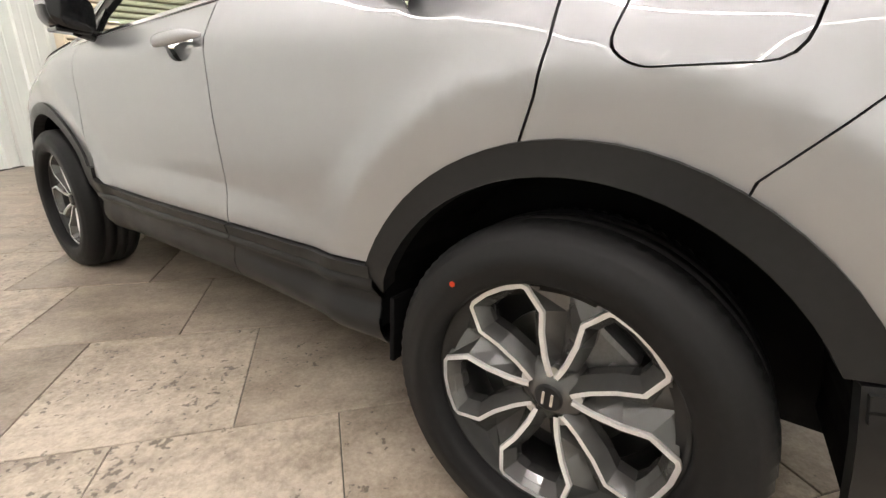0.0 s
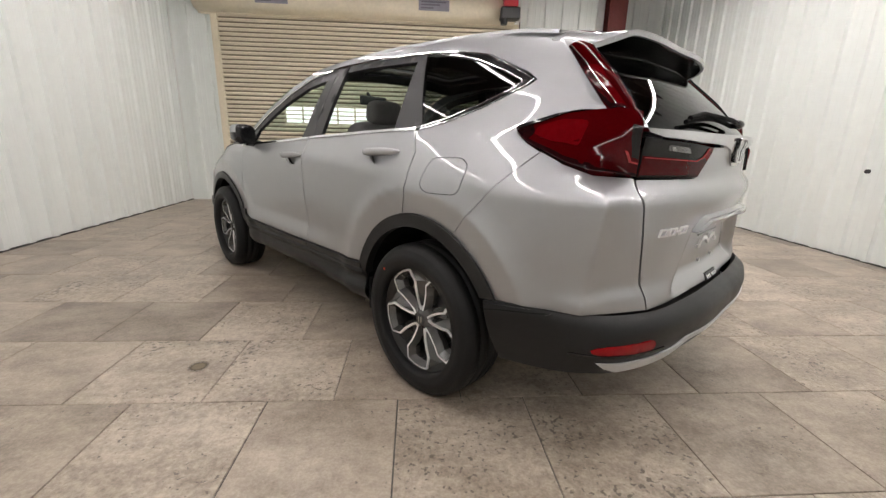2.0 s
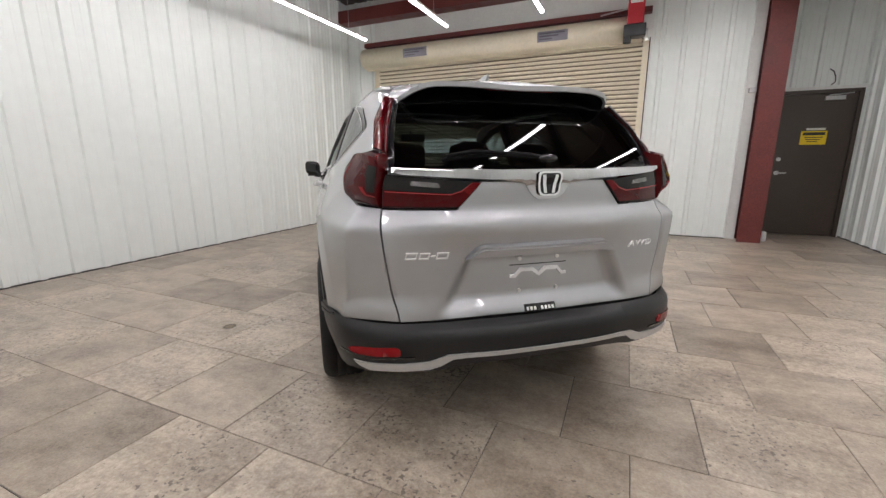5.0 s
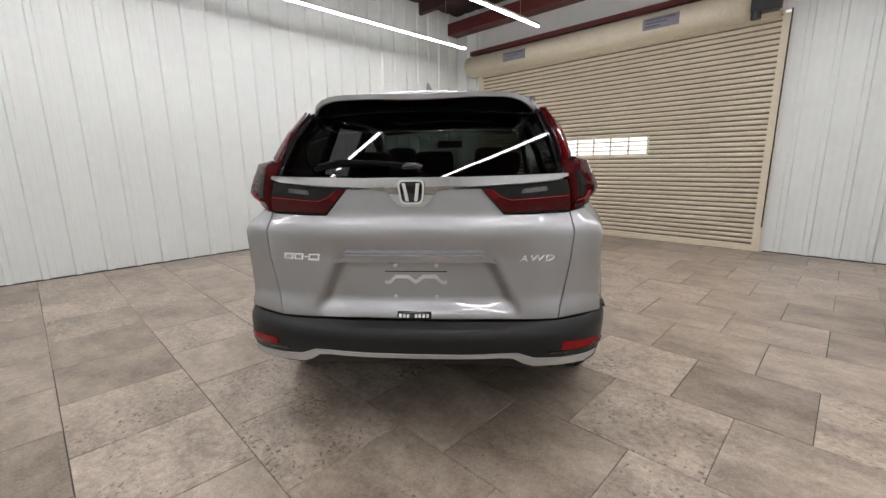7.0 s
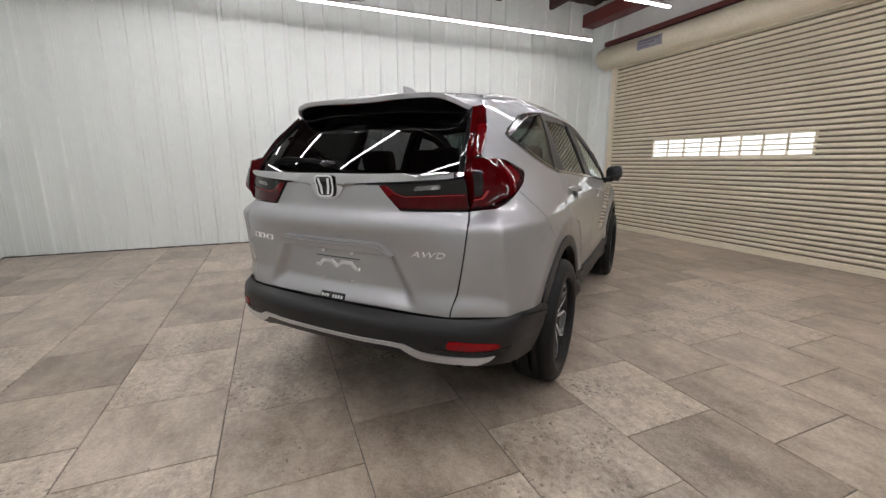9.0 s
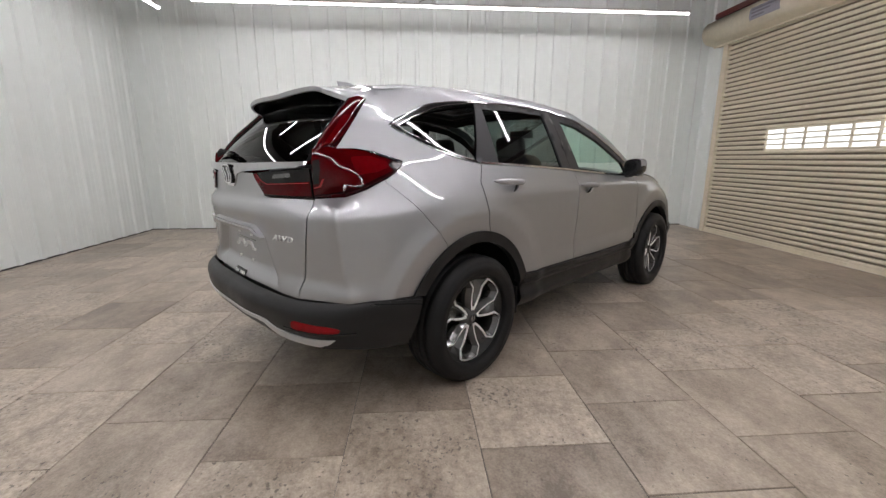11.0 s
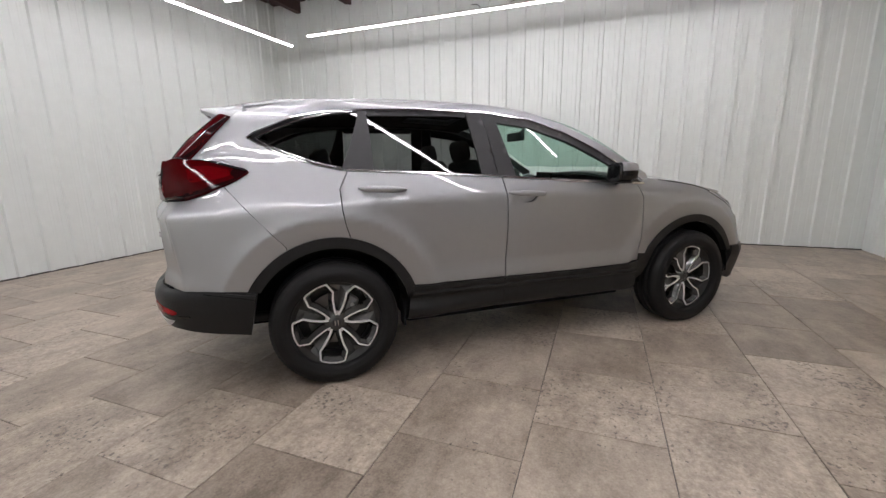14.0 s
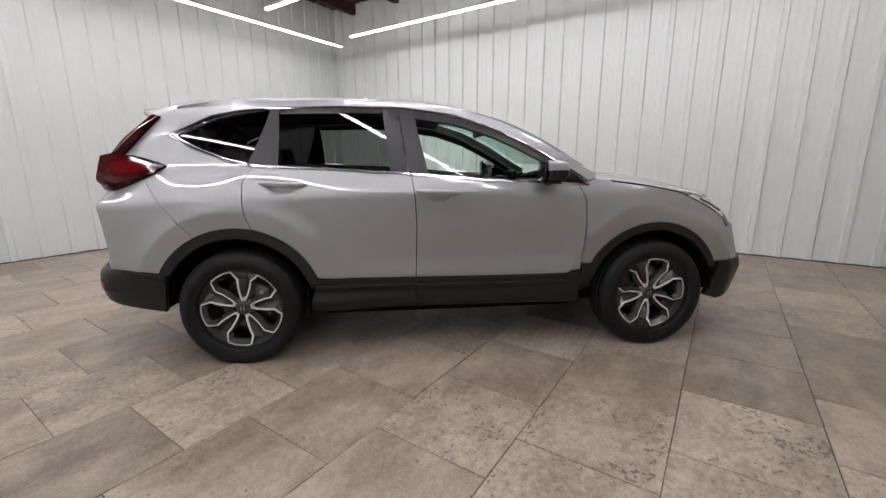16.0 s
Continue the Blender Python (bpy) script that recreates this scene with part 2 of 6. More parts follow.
def wall_panels(wall, along, at, inward, a, b, z0, z1, rib0):
    """Ribbed steel sheets three ribs wide on the room side of a wall. along: 0 for walls that run in u, 1 for v."""
    pitch = 0.2985
    first = math.floor((a - rib0) / pitch / 3)
    last = math.ceil((b - rib0) / pitch / 3)
    for k in range(first, last):
        lo, hi = max(a, rib0 + 3 * k * pitch - 0.06), min(b, rib0 + 3 * (k + 1) * pitch - 0.06)
        if hi - lo < 0.03:
            continue
        prof = [(lo, 0.004)]
        for j in range(3):
            c = rib0 + (3 * k + j) * pitch
            for d, h in ((-0.040, 0.004), (-0.026, 0.038), (0.026, 0.038), (0.040, 0.004)):
                if lo < c + d < hi:
                    prof.append((c + d, h))
            for mid in (0.11, 0.19):
                for d, h in ((-0.012, 0.004), (-0.006, 0.007), (0.006, 0.007), (0.012, 0.004)):
                    if lo < c + mid + d < hi:
                        prof.append((c + mid + d, h))
        prof.append((hi, 0.004))
        prof = sorted(prof)
        pts = [(p, at + inward * h) if along == 0 else (at + inward * h, p) for p, h in prof]
        bm = extrude_profile(pts, 2, z0, z1)
        sheet = part("wall_panel", bm, M_WALL, wall)
        sheet.data.update()


w = structure("wall_west", box(U0 - 0.15, U0, V0 - 0.15, V1 + 0.15, 0, TOP), M_WALL, "white ribbed steel wall with vertical seams", "wall")
wall_panels(w, 1, U0, 1, V0, V1, 0.012, TOP, 0.027)
w = structure("wall_south", box(U0, U1 + 0.15, V0 - 0.15, V0, 0, TOP), M_WALL, "white ribbed steel wall behind the light tube", "wall")
wall_panels(w, 0, V0, 1, U0 + 0.035, U1 - 0.035, 0.012, TOP, -4.55)
w = structure("wall_east", box(U1, U1 + 0.15, V0, V2 + 0.15, 0, TOP), M_WALL, "white ribbed steel wall beside the brown door", "wall")
wall_panels(w, 1, U1, -1, V0, V2, 0.012, TOP, 0.10)

# front wall: pieces round the shutter opening
bm = bmesh.new()
add_box(bm, U0, DOOR0, V1, V1 + 0.15, 0, TOP)
add_box(bm, DOOR1, COL0 + 0.02, V1, V1 + 0.15, 0, TOP)
add_box(bm, DOOR0, DOOR1, V1, V1 + 0.15, DOOR_TOP + 0.1, TOP)
w = structure("wall_north", bm, M_TRIM, "white wall round the roll-up shutter", "wall")
wall_panels(w, 0, V1, -1, U0 + 0.035, DOOR0 - 0.03, 0.012, TOP, -4.45)
wall_panels(w, 0, V1, -1, DOOR1 + 0.06, COL0 - 0.12, 0.012, TOP, 1.23)
bm = bmesh.new()
add_box(bm, COL0 + 0.02, 3.02, V2, V2 + 0.15, 0, TOP)
add_box(bm, 3.02, U1, V2, V2 + 0.15, 2.30, TOP)
add_box(bm, 4.08, U1, V2, V2 + 0.15, 0, 2.30)
w = structure("wall_recess", bm, M_WALL, "white ribbed steel wall above the brown door", "wall")
wall_panels(w, 0, V2, -1, COL0 + 0.04, 3.0, 0.012, 2.30, 2.6)
wall_panels(w, 0, V2, -1, COL0 + 0.04, U1 - 0.035, 2.36, TOP, 2.6)
structure("wall_return", box(COL0 - 0.13, COL0 + 0.02, V1 + 0.15, V2 + 0.15, 0, TOP), M_WALL, "white steel return wall by the red column", "wall")
structure("recess_cover", box(2.9, 4.2, V2 + 0.16, V2 + 0.2, -0.02, 2.4), M_BASE, "dark closure behind the brown door", "wall")
structure("shutter_cover", box(DOOR0 - 0.1, DOOR1 + 0.1, V1 + 0.155, V1 + 0.2, -0.02, DOOR_TOP + 0.2), M_SKY, "bright daylight behind the shutter windows", "backdrop")

# ceiling with purlins, one mesh
bm = box(U0 - 0.15, U1 + 0.15, V0 - 0.15, V2 + 0.15, TOP, TOP + 0.12)
for i in range(9):
    v = V0 + 0.6 + i * 1.15
    add_box(bm, U0, U1, v - 0.05, v + 0.05, TOP - 0.2, TOP - 0.003)
structure("ceiling", bm, M_DECK, "dark red steel roof deck with purlins", "ceiling")
structure("roof_beam", box(U0 + 0.03, COL0, V1 - 0.32, V1 - 0.03, 3.92, TOP - 0.21, 0.01), M_RED, "dark red steel beam over the shutter", "beam")
structure("shutter_lintel", box(DOOR0 - 0.2, DOOR1 + 0.02, V1 - 0.16, V1 - 0.032, 3.46, 3.54, 0.006), M_RED, "dark red steel angle above the shutter hood", "beam")

# red column, an I section
tf, half, depth = 0.012, 0.15, 0.32
bm = bmesh.new()
add_box(bm, COL0, COL1, V1 - 0.26, V1 - 0.26 + tf, 0, TOP)
add_box(bm, COL0, COL1, V1 - 0.26 + depth, V1 - 0.26 + depth + tf, 0, TOP)
add_box(bm, COL0 + half - 0.005, COL0 + half + 0.005, V1 - 0.26 + tf, V1 - 0.26 + depth, 0, TOP)
structure("column", bm, M_RED, "dark red steel I-section column", "column")
structure("column_bracket", box(COL0 - 0.09, COL0 - 0.004, V1 - 0.15, V1 - 0.04, 2.2, 2.27, 0.006), M_STEEL, "grey girt bracket beside the red column", "bracket")

# floor bed and tiles
structure("floor", box(U0 - 0.15, U1 + 0.15, V0 - 0.15, V2 + 0.15, -0.12, -0.006), M_GROUT, "stone-look grey-brown tiled floor", "floor")
bed = bpy.data.objects["floor"]
for nm, b_ in (("trim_west", box(U0, U0 + 0.036, V0, V1, -0.004, 0.012)), ("trim_south", box(U0 + 0.04, U1 - 0.04, V0, V0 + 0.036, -0.004, 0.012)),
               ("trim_east", box(U1 - 0.036, U1, V0, V2, -0.004, 0.012)), ("trim_north", box(DOOR1 + 0.06, COL0 - 0.12, V1 - 0.036, V1, -0.004, 0.012))):
    structure(nm, b_, M_BASE, "dark sealed gap at the foot of the wall", "trim")

# roll-up shutter
shutter = thing("rolling_shutter", "beige steel roll-up shutter, closed, with a row of small windows", "shutter", at=ROOM)
SLAT = 0.0706
W0, W1 = -2.95, -0.56
WIN_ROW = 19
rows = int(DOOR_TOP / SLAT)


def slat_profile(z):
    """A curved slat with a deep interlock groove above and below."""
    out = [(V1 - 0.014, z), (V1 - 0.014, z + 0.011), (V1 - 0.040, z + 0.0135)]
    for i in range(1, 8):
        f = i / 8
        out.append((V1 - 0.042 - 0.012 * math.sin(math.pi * f) ** 0.7, z + 0.0145 + (SLAT - 0.026) * f))
    return out + [(V1 - 0.040, z + SLAT - 0.0105), (V1 - 0.014, z + SLAT - 0.008), (V1 - 0.014, z + SLAT)]


for r in range(rows + 2):
    z = 0.028 + r * SLAT
    spans = [(DOOR0 + 0.05, DOOR1 - 0.05)] if not WIN_ROW <= r < WIN_ROW + 4 else [(DOOR0 + 0.05, W0), (W1, DOOR1 - 0.05)]
    for a, b in spans:
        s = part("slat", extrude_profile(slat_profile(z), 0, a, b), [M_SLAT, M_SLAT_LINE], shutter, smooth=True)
        # groove faces get the darker colour that stands in for shade
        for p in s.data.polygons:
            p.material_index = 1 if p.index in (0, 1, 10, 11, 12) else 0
z0, z1 = 0.028 + WIN_ROW * SLAT, 0.028 + (WIN_ROW + 4) * SLAT
for r in range(5):
    part("window_rail", box(W0 - 0.004, W1 + 0.004, V1 - 0.042, V1 - 0.02, z0 + r * SLAT - 0.011, z0 + r * SLAT + 0.011, 0.003), M_SLAT, shutter)
for c in range(9):
    u = W0 + (W1 - W0) * c / 8
    part("window_mullion", box(u - 0.016, u + 0.016, V1 - 0.040, V1 - 0.022, z0 - 0.005, z1 + 0.005, 0.003), M_SLAT, shutter)
M_PANE = glass("clear_plastic", (0.9, 0.9, 0.9))
for r in range(4):
    for c in range(8):
        u = W0 + (W1 - W0) * c / 8
        part("pane", box(u + 0.016, u + (W1 - W0) / 8 - 0.016, V1 - 0.030, V1 - 0.026, z0 + r * SLAT + 0.007, z0 + (r + 1) * SLAT - 0.007), M_PANE, shutter)
for a in (DOOR0 - 0.03, DOOR1 - 0.07):
    part("guide", box(a, a + 0.10, V1 - 0.075, V1 - 0.004, 0, DOOR_TOP + 0.05, 0.006), M_SLAT, shutter, "beige steel side guide")
part("bottom_bar", box(DOOR0 + 0.07, DOOR1 - 0.07, V1 - 0.06, V1 - 0.024, 0, 0.05, 0.006), M_SLAT, shutter)
prof = [(V1 - 0.02, 3.40), (V1 - 0.16, 3.415)] + [(V1 - 0.18 - 0.19 * math.sin(math.radians(a)), 3.225 + 0.19 * math.cos(math.radians(a))) for a in range(0, 151, 10)] + [(V1 - 0.14, 3.035), (V1 - 0.12, 3.03), (V1 - 0.02, 3.03)]
hood = part("hood", extrude_profile(prof, 0, DOOR0 - 0.17, DOOR1 - 0.09, closed=True), M_SLAT, shutter, "beige rolled steel hood", smooth=False)
for p in hood.data.polygons:
    p.use_smooth = len(p.vertices) == 4
part("hood_lip", rod((DOOR0 - 0.17, V1 - 0.13, 3.03), (DOOR1 - 0.09, V1 - 0.13, 3.03), 0.014, 10), M_SLAT, hood)
for a, b in ((-3.2, -2.70), (-0.66, -0.17)):
    bm = bmesh.new()
    pr = [(V1 - 0.181 - 0.1915 * math.sin(math.radians(t)), 3.225 + 0.1915 * math.cos(math.radians(t))) for t in range(66, 116, 7)]
    part("label", extrude_profile(pr, 0, a, b), M_GREY, hood, "grey printed warning label", smooth=True)
    for k in range(3):
        t0 = 74 + k * 13
        pr = [(V1 - 0.181 - 0.1925 * math.sin(math.radians(t)), 3.225 + 0.1925 * math.cos(math.radians(t))) for t in range(t0, t0 + 7, 2)]
        part("label_text_bar", extrude_profile(pr, 0, a + 0.04, b - 0.05 - 0.1 * k), M_LABEL_BAR, hood)

# opener at the shutter's end
opener = thing("door_opener", "red chain hoist opener with black motor beside the shutter hood", "opener", at=ROOM)
part("cover", box(0.70, 0.93, V1 - 0.45, V1 - 0.24, 3.24, 3.62, 0.015), M_OPENER, opener, "red steel cover")
part("motor", box(0.66, 0.97, V1 - 0.46, V1 - 0.2, 3.06, 3.235, 0.02), M_BLACK, opener, "black motor housing")
part("motor_end", rod((0.72, V1 - 0.4, 3.1), (0.72, V1 - 0.4, 2.98), 0.055, 16), M_BLACK, opener)
part("sprocket", rod((0.94, V1 - 0.3, 3.12), (1.0, V1 - 0.3, 3.12), 0.07, 20), M_STEEL, opener)
part("cover_label", box(0.73, 0.90, V1 - 0.453, V1 - 0.449, 3.52, 3.56), M_TRIM, opener, "white lettering bar")
part("arm", rod((0.3, V1 - 0.2, 3.47), (0.75, V1 - 0.3, 3.5), 0.012, 8), M_STEEL, opener)
part("chain", rod((1.045, V1 - 0.12, 3.1), (1.045, V1 - 0.12, 0.35), 0.009, 6), M_BLACK, opener, "dark hand chain")

# brown steel door in the recess
door = thing("door_1", "dark brown steel personnel door, closed, with yellow notice", "door", kind="structure", at=ROOM)
part("leaf", box(3.08, 4.02, V2 - 0.03, V2 + 0.02, 0.01, 2.24, 0.004), M_BROWN, door)
for a, b in ((3.02, 3.075), (4.025, 4.08)):
    part("jamb", box(a, b, V2 - 0.055, V2 + 0.08, 0, 2.30, 0.004), M_BROWN, door)
part("header", box(3.076, 4.024, V2 - 0.055, V2 + 0.08, 2.245, 2.30, 0.004), M_BROWN, door)
part("flashing", box(2.95, 4.13, V2 - 0.045, V2 - 0.032, 2.302, 2.345, 0.004), M_TRIM, door, "white drip flashing")
lever = part("rosette", rod((3.16, V2 - 0.03, 1.02), (3.16, V2 - 0.05, 1.02), 0.035, 20), M_STEEL, door, "steel rosette")
part("lever", rod((3.16, V2 - 0.07, 1.02), (3.28, V2 - 0.07, 1.02), 0.011, 10), M_STEEL, lever, "steel lever handle")
part("lock", rod((3.16, V2 - 0.03, 1.24), (3.16, V2 - 0.055, 1.24), 0.03, 20), M_STEEL, door, "steel deadbolt cylinder")
closer = part("closer", box(3.62, 3.86, V2 - 0.085, V2 - 0.032, 2.14, 2.20, 0.008), M_STEEL, door, "grey door closer")
part("closer_arm", rod((3.65, V2 - 0.1, 2.21), (3.95, V2 - 0.07, 2.235), 0.01, 8), M_STEEL, closer)
sign = part("notice", box(3.40, 3.73, V2 - 0.036, V2 - 0.0325, 1.47, 1.68), M_YELLOW, door, "yellow notice sheet")
part("notice_header", box(3.425, 3.705, V2 - 0.0385, V2 - 0.0365, 1.615, 1.66), M_BLACK, sign)
for k in range(3):
    part("notice_text_bar", box(3.45 + 0.02 * k, 3.68 - 0.03 * k, V2 - 0.0385, V2 - 0.0365, 1.575 - 0.032 * k, 1.587 - 0.032 * k), M_BLACK, sign)
part("notice_clip", box(3.46, 3.70, V2 - 0.038, V2 - 0.0325, 1.692, 1.725), M_TRIM, door, "white strip above the notice")

tagged(structure("sensor", box(U1 - 0.09, U1 - 0.032, 5.55, 5.61, 2.52, 2.62, 0.01), M_TRIM, "small white sensor box on the ribbed wall", "sensor"), kind="")["kind"] = "thing"
wire_bm = bmesh.new()
pts = [(3.62, V2 - 0.03, 2.60), (3.66, V2 - 0.06, 2.56), (3.69, V2 - 0.07, 2.48), (3.70, V2 - 0.06, 2.40), (3.66, V2 - 0.05, 2.36)]
for p, q in zip(pts, pts[1:]):
    rod(p, q, 0.007, 8, bm=wire_bm)
ob = part("cable", wire_bm, M_BLACK)
ob.matrix_world = ROOM
tagged(ob, "short black cable hanging over the brown door", "cable")
wire_bm = bmesh.new()
pts = [(U0 + 0.04, -0.25 + 0.095 * i, 3.83 - 0.10 * math.sin(math.pi * i / 9) + 0.03 * math.sin(i * 1.9)) for i in range(11)]
for p, q in zip(pts, pts[1:]):
    rod(p, q, 0.006, 8, bm=wire_bm)
ob = part("cable", wire_bm, M_BLACK)
ob.matrix_world = ROOM
tagged(ob, "loose dark cable along the top of the wall", "cable")

ob = part("rag", box(2.86, 2.93, V1 - 0.12, V1 - 0.02, 0, 0.16, 0.03), M_TRIM)
ob.matrix_world = ROOM
tagged(ob, "crumpled white rag at the foot of the column", "rag")

tagged(structure("wall_bolt", rod((U1 - 0.05, 1.8, 0.95), (U1 - 0.02, 1.8, 0.95), 0.022, 12), M_BLACK, "small dark bolt head on the ribbed wall", "bolt"), kind="")["kind"] = "thing"

# light tubes
def light_tube(u0, v0, u1, v1, lens, z=3.34):
    """A linear fitting: a shallow opaque channel over a frosted tube, hung on two wires."""
    d = Vector((u1 - u0, v1 - v0, 0))
    m = ROOM @ Matrix.Translation((u0, v0, z)) @ Matrix.Rotation(math.atan2(d.y, d.x), 4, "Z")
    lamp = thing("ceiling_light", "long white linear light tube, lit, hung below the roof", "light", "linear lights", at=m)
    n = d.length
    prof = [(0.024, 0.012), (0.0235, 0.004), (0.018, -0.003), (0.009, -0.006), (-0.009, -0.006), (-0.018, -0.003), (-0.0235, 0.004), (-0.024, 0.012)]
    part("tube", extrude_profile(prof, 0, 0.012, n - 0.012, closed=True), lens, lamp, "glowing frosted lens")
    part("channel", box(0, n, -0.034, 0.034, 0.013, 0.045, 0.004), M_TRIM, lamp, "white metal channel")
    for a in (0.0, n - 0.012):
        part("end_cap", box(a, a + 0.0115, -0.026, 0.026, -0.007, 0.0125), M_TRIM, lamp)
    for a in (0.5, n - 0.5):
        part("hanger", rod((a, 0, 0.045), (a, 0, TOP - z - 0.003), 0.003, 6), M_STEEL, lamp)


light_tube(-3.6, -2.76, -3.6, 4.36, M_TUBE_LOWEST)
light_tube(-1.97, -2.76, -1.97, 4.25, M_TUBE_LOW)
light_tube(-0.44, -2.76, -0.44, 4.2, M_TUBE)
light_tube(1.12, -2.76, 1.12, 4.2, M_TUBE_HIGH)
light_tube(2.75, -2.76, 2.75, 4.2, M_TUBE_HIGHEST)
light_tube(-3.96, -3.39, 3.2, -3.39, M_TUBE_LOWEST)

# ---- the car ----
from mathutils.geometry import delaunay_2d_cdt

M_PAINT = material("silver_metallic_paint", (0.386, 0.391, 0.403), 0.46, metal=0.86, coat=1.0, vary=0.015, scale=2.0)
M_CLAD = material("dark_grey_moulded_plastic", (0.0138, 0.0139, 0.0143), 0.40, vary=0.12, scale=8, bump=0.05, bump_scale=900, spec=0.27)
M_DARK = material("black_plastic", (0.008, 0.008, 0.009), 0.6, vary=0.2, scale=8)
M_LINER = material("black_arch_liner", (0.004, 0.004, 0.0045), 0.9, vary=0.2, scale=8, spec=0.15)
M_GLOSS = material("gloss_black_trim", (0.008, 0.008, 0.009), 0.12, vary=0.1, scale=6)
M_PILLAR = material("satin_black_pillar", (0.022, 0.022, 0.024), 0.38, vary=0.1, scale=7)
M_CHROME = material("chrome", (0.80, 0.80, 0.81), 0.16, metal=1.0)
M_SATIN = material("silver_painted_plastic", (0.55, 0.56, 0.57), 0.32, metal=0.6, vary=0.04)
M_BADGE = material("bright_badge_chrome", (0.88, 0.88, 0.89), 0.22, metal=0.35, vary=0.03)
M_BAR = material("dark_chrome", (0.52, 0.52, 0.53), 0.07, metal=1.0)
M_RUBBER = material("tyre_rubber", (0.0112, 0.0112, 0.0116), 0.52, vary=0.15, scale=10, bump=0.05, bump_scale=300, spec=0.2)
M_ALLOY = material("machined_alloy", (0.80, 0.80, 0.80), 0.36, metal=0.5, vary=0.06, scale=20)
M_GUN = material("dark_grey_alloy_paint", (0.105, 0.104, 0.102), 0.22, metal=0.5, coat=0.5, vary=0.08, scale=9)
M_BARREL = material("dark_alloy_barrel", (0.035, 0.035, 0.035), 0.4, metal=0.6, vary=0.1)
M_DISC = material("brake_steel", (0.16, 0.155, 0.15), 0.35, metal=1.0, vary=0.12, scale=14)
M_CALIPER = material("cast_caliper", (0.24, 0.24, 0.24), 0.5, metal=0.7, vary=0.15, scale=14)
M_LAMPRED = material("red_lens", (0.052, 0.0005, 0.0014), 0.05, spec=0.2, vary=0.15, scale=18)
M_LAMPBRIGHT = material("bright_red_lens", (0.105, 0.0012, 0.003), 0.06, spec=0.2, vary=0.12, scale=30)
M_LAMPLINE = material("pale_red_light_guide", (0.28, 0.025, 0.03), 0.1, spec=0.4, vary=0.1, scale=40)
M_SMOKE = material("smoked_lens", (0.016, 0.015, 0.0145), 0.12, spec=0.15, vary=0.1, scale=18)
M_LAMPEDGE = material("black_lamp_edge", (0.012, 0.002, 0.0025), 0.1, spec=0.15, vary=0.1, scale=18)
M_CLEARLAMP = material("clear_reverse_lens", (0.11, 0.107, 0.105), 0.15, metal=0.4, coat=1.0, vary=0.25, scale=60)
M_HEAD = material("bright_head_lamp_lens", (0.86, 0.86, 0.87), 0.10, metal=0.25, coat=1.0, vary=0.25, scale=40)
M_REFLECTOR = material("red_reflector", (0.22, 0.0025, 0.006), 0.2, coat=0.15, spec=0.2, vary=0.1, scale=50)
M_SEAT = material("grey_seat_cloth", (0.19, 0.188, 0.184), 0.85, vary=0.12, scale=14, bump=0.15, bump_scale=300)
M_LINING = material("charcoal_headlining", (0.05, 0.05, 0.05), 0.9, vary=0.06, scale=8)
M_CABIN = material("charcoal_cabin_plastic", (0.03, 0.03, 0.031), 0.6, vary=0.12, scale=8)
M_REDDOT = material("red_paint_mark", (0.7, 0.05, 0.01), 0.6)
G_FRONT = glass("green_tinted_glass", (0.70, 0.86, 0.79))
G_REAR = glass("privacy_glass", (0.17, 0.185, 0.18))
G_HATCH = glass("dark_hatch_glass", (0.07, 0.075, 0.075))

M_PAINT.node_tree.nodes["Principled BSDF"].inputs["Coat IOR"].default_value = 1.55
M_PAINT.node_tree.nodes["Principled BSDF"].inputs["Coat Roughness"].default_value = 0.012
ZS = np.arange(0.20, 1.70, 0.01)


def smooth1(a, n, axis, mirror=False):
    """Blur along one axis with a short bell of n samples to each side."""
    k = np.exp(-0.5 * (np.arange(-n, n + 1) / (n / 2.0)) ** 2)
    k /= k.sum()
    pad = [(0, 0)] * a.ndim
    pad[axis] = (n, n)
    if mirror:
        p = np.pad(a, pad, mode="reflect", reflect_type="odd")
    else:
        p = np.pad(a, pad, mode="edge")
    return np.apply_along_axis(lambda r: np.convolve(r, k, "valid"), axis, p)


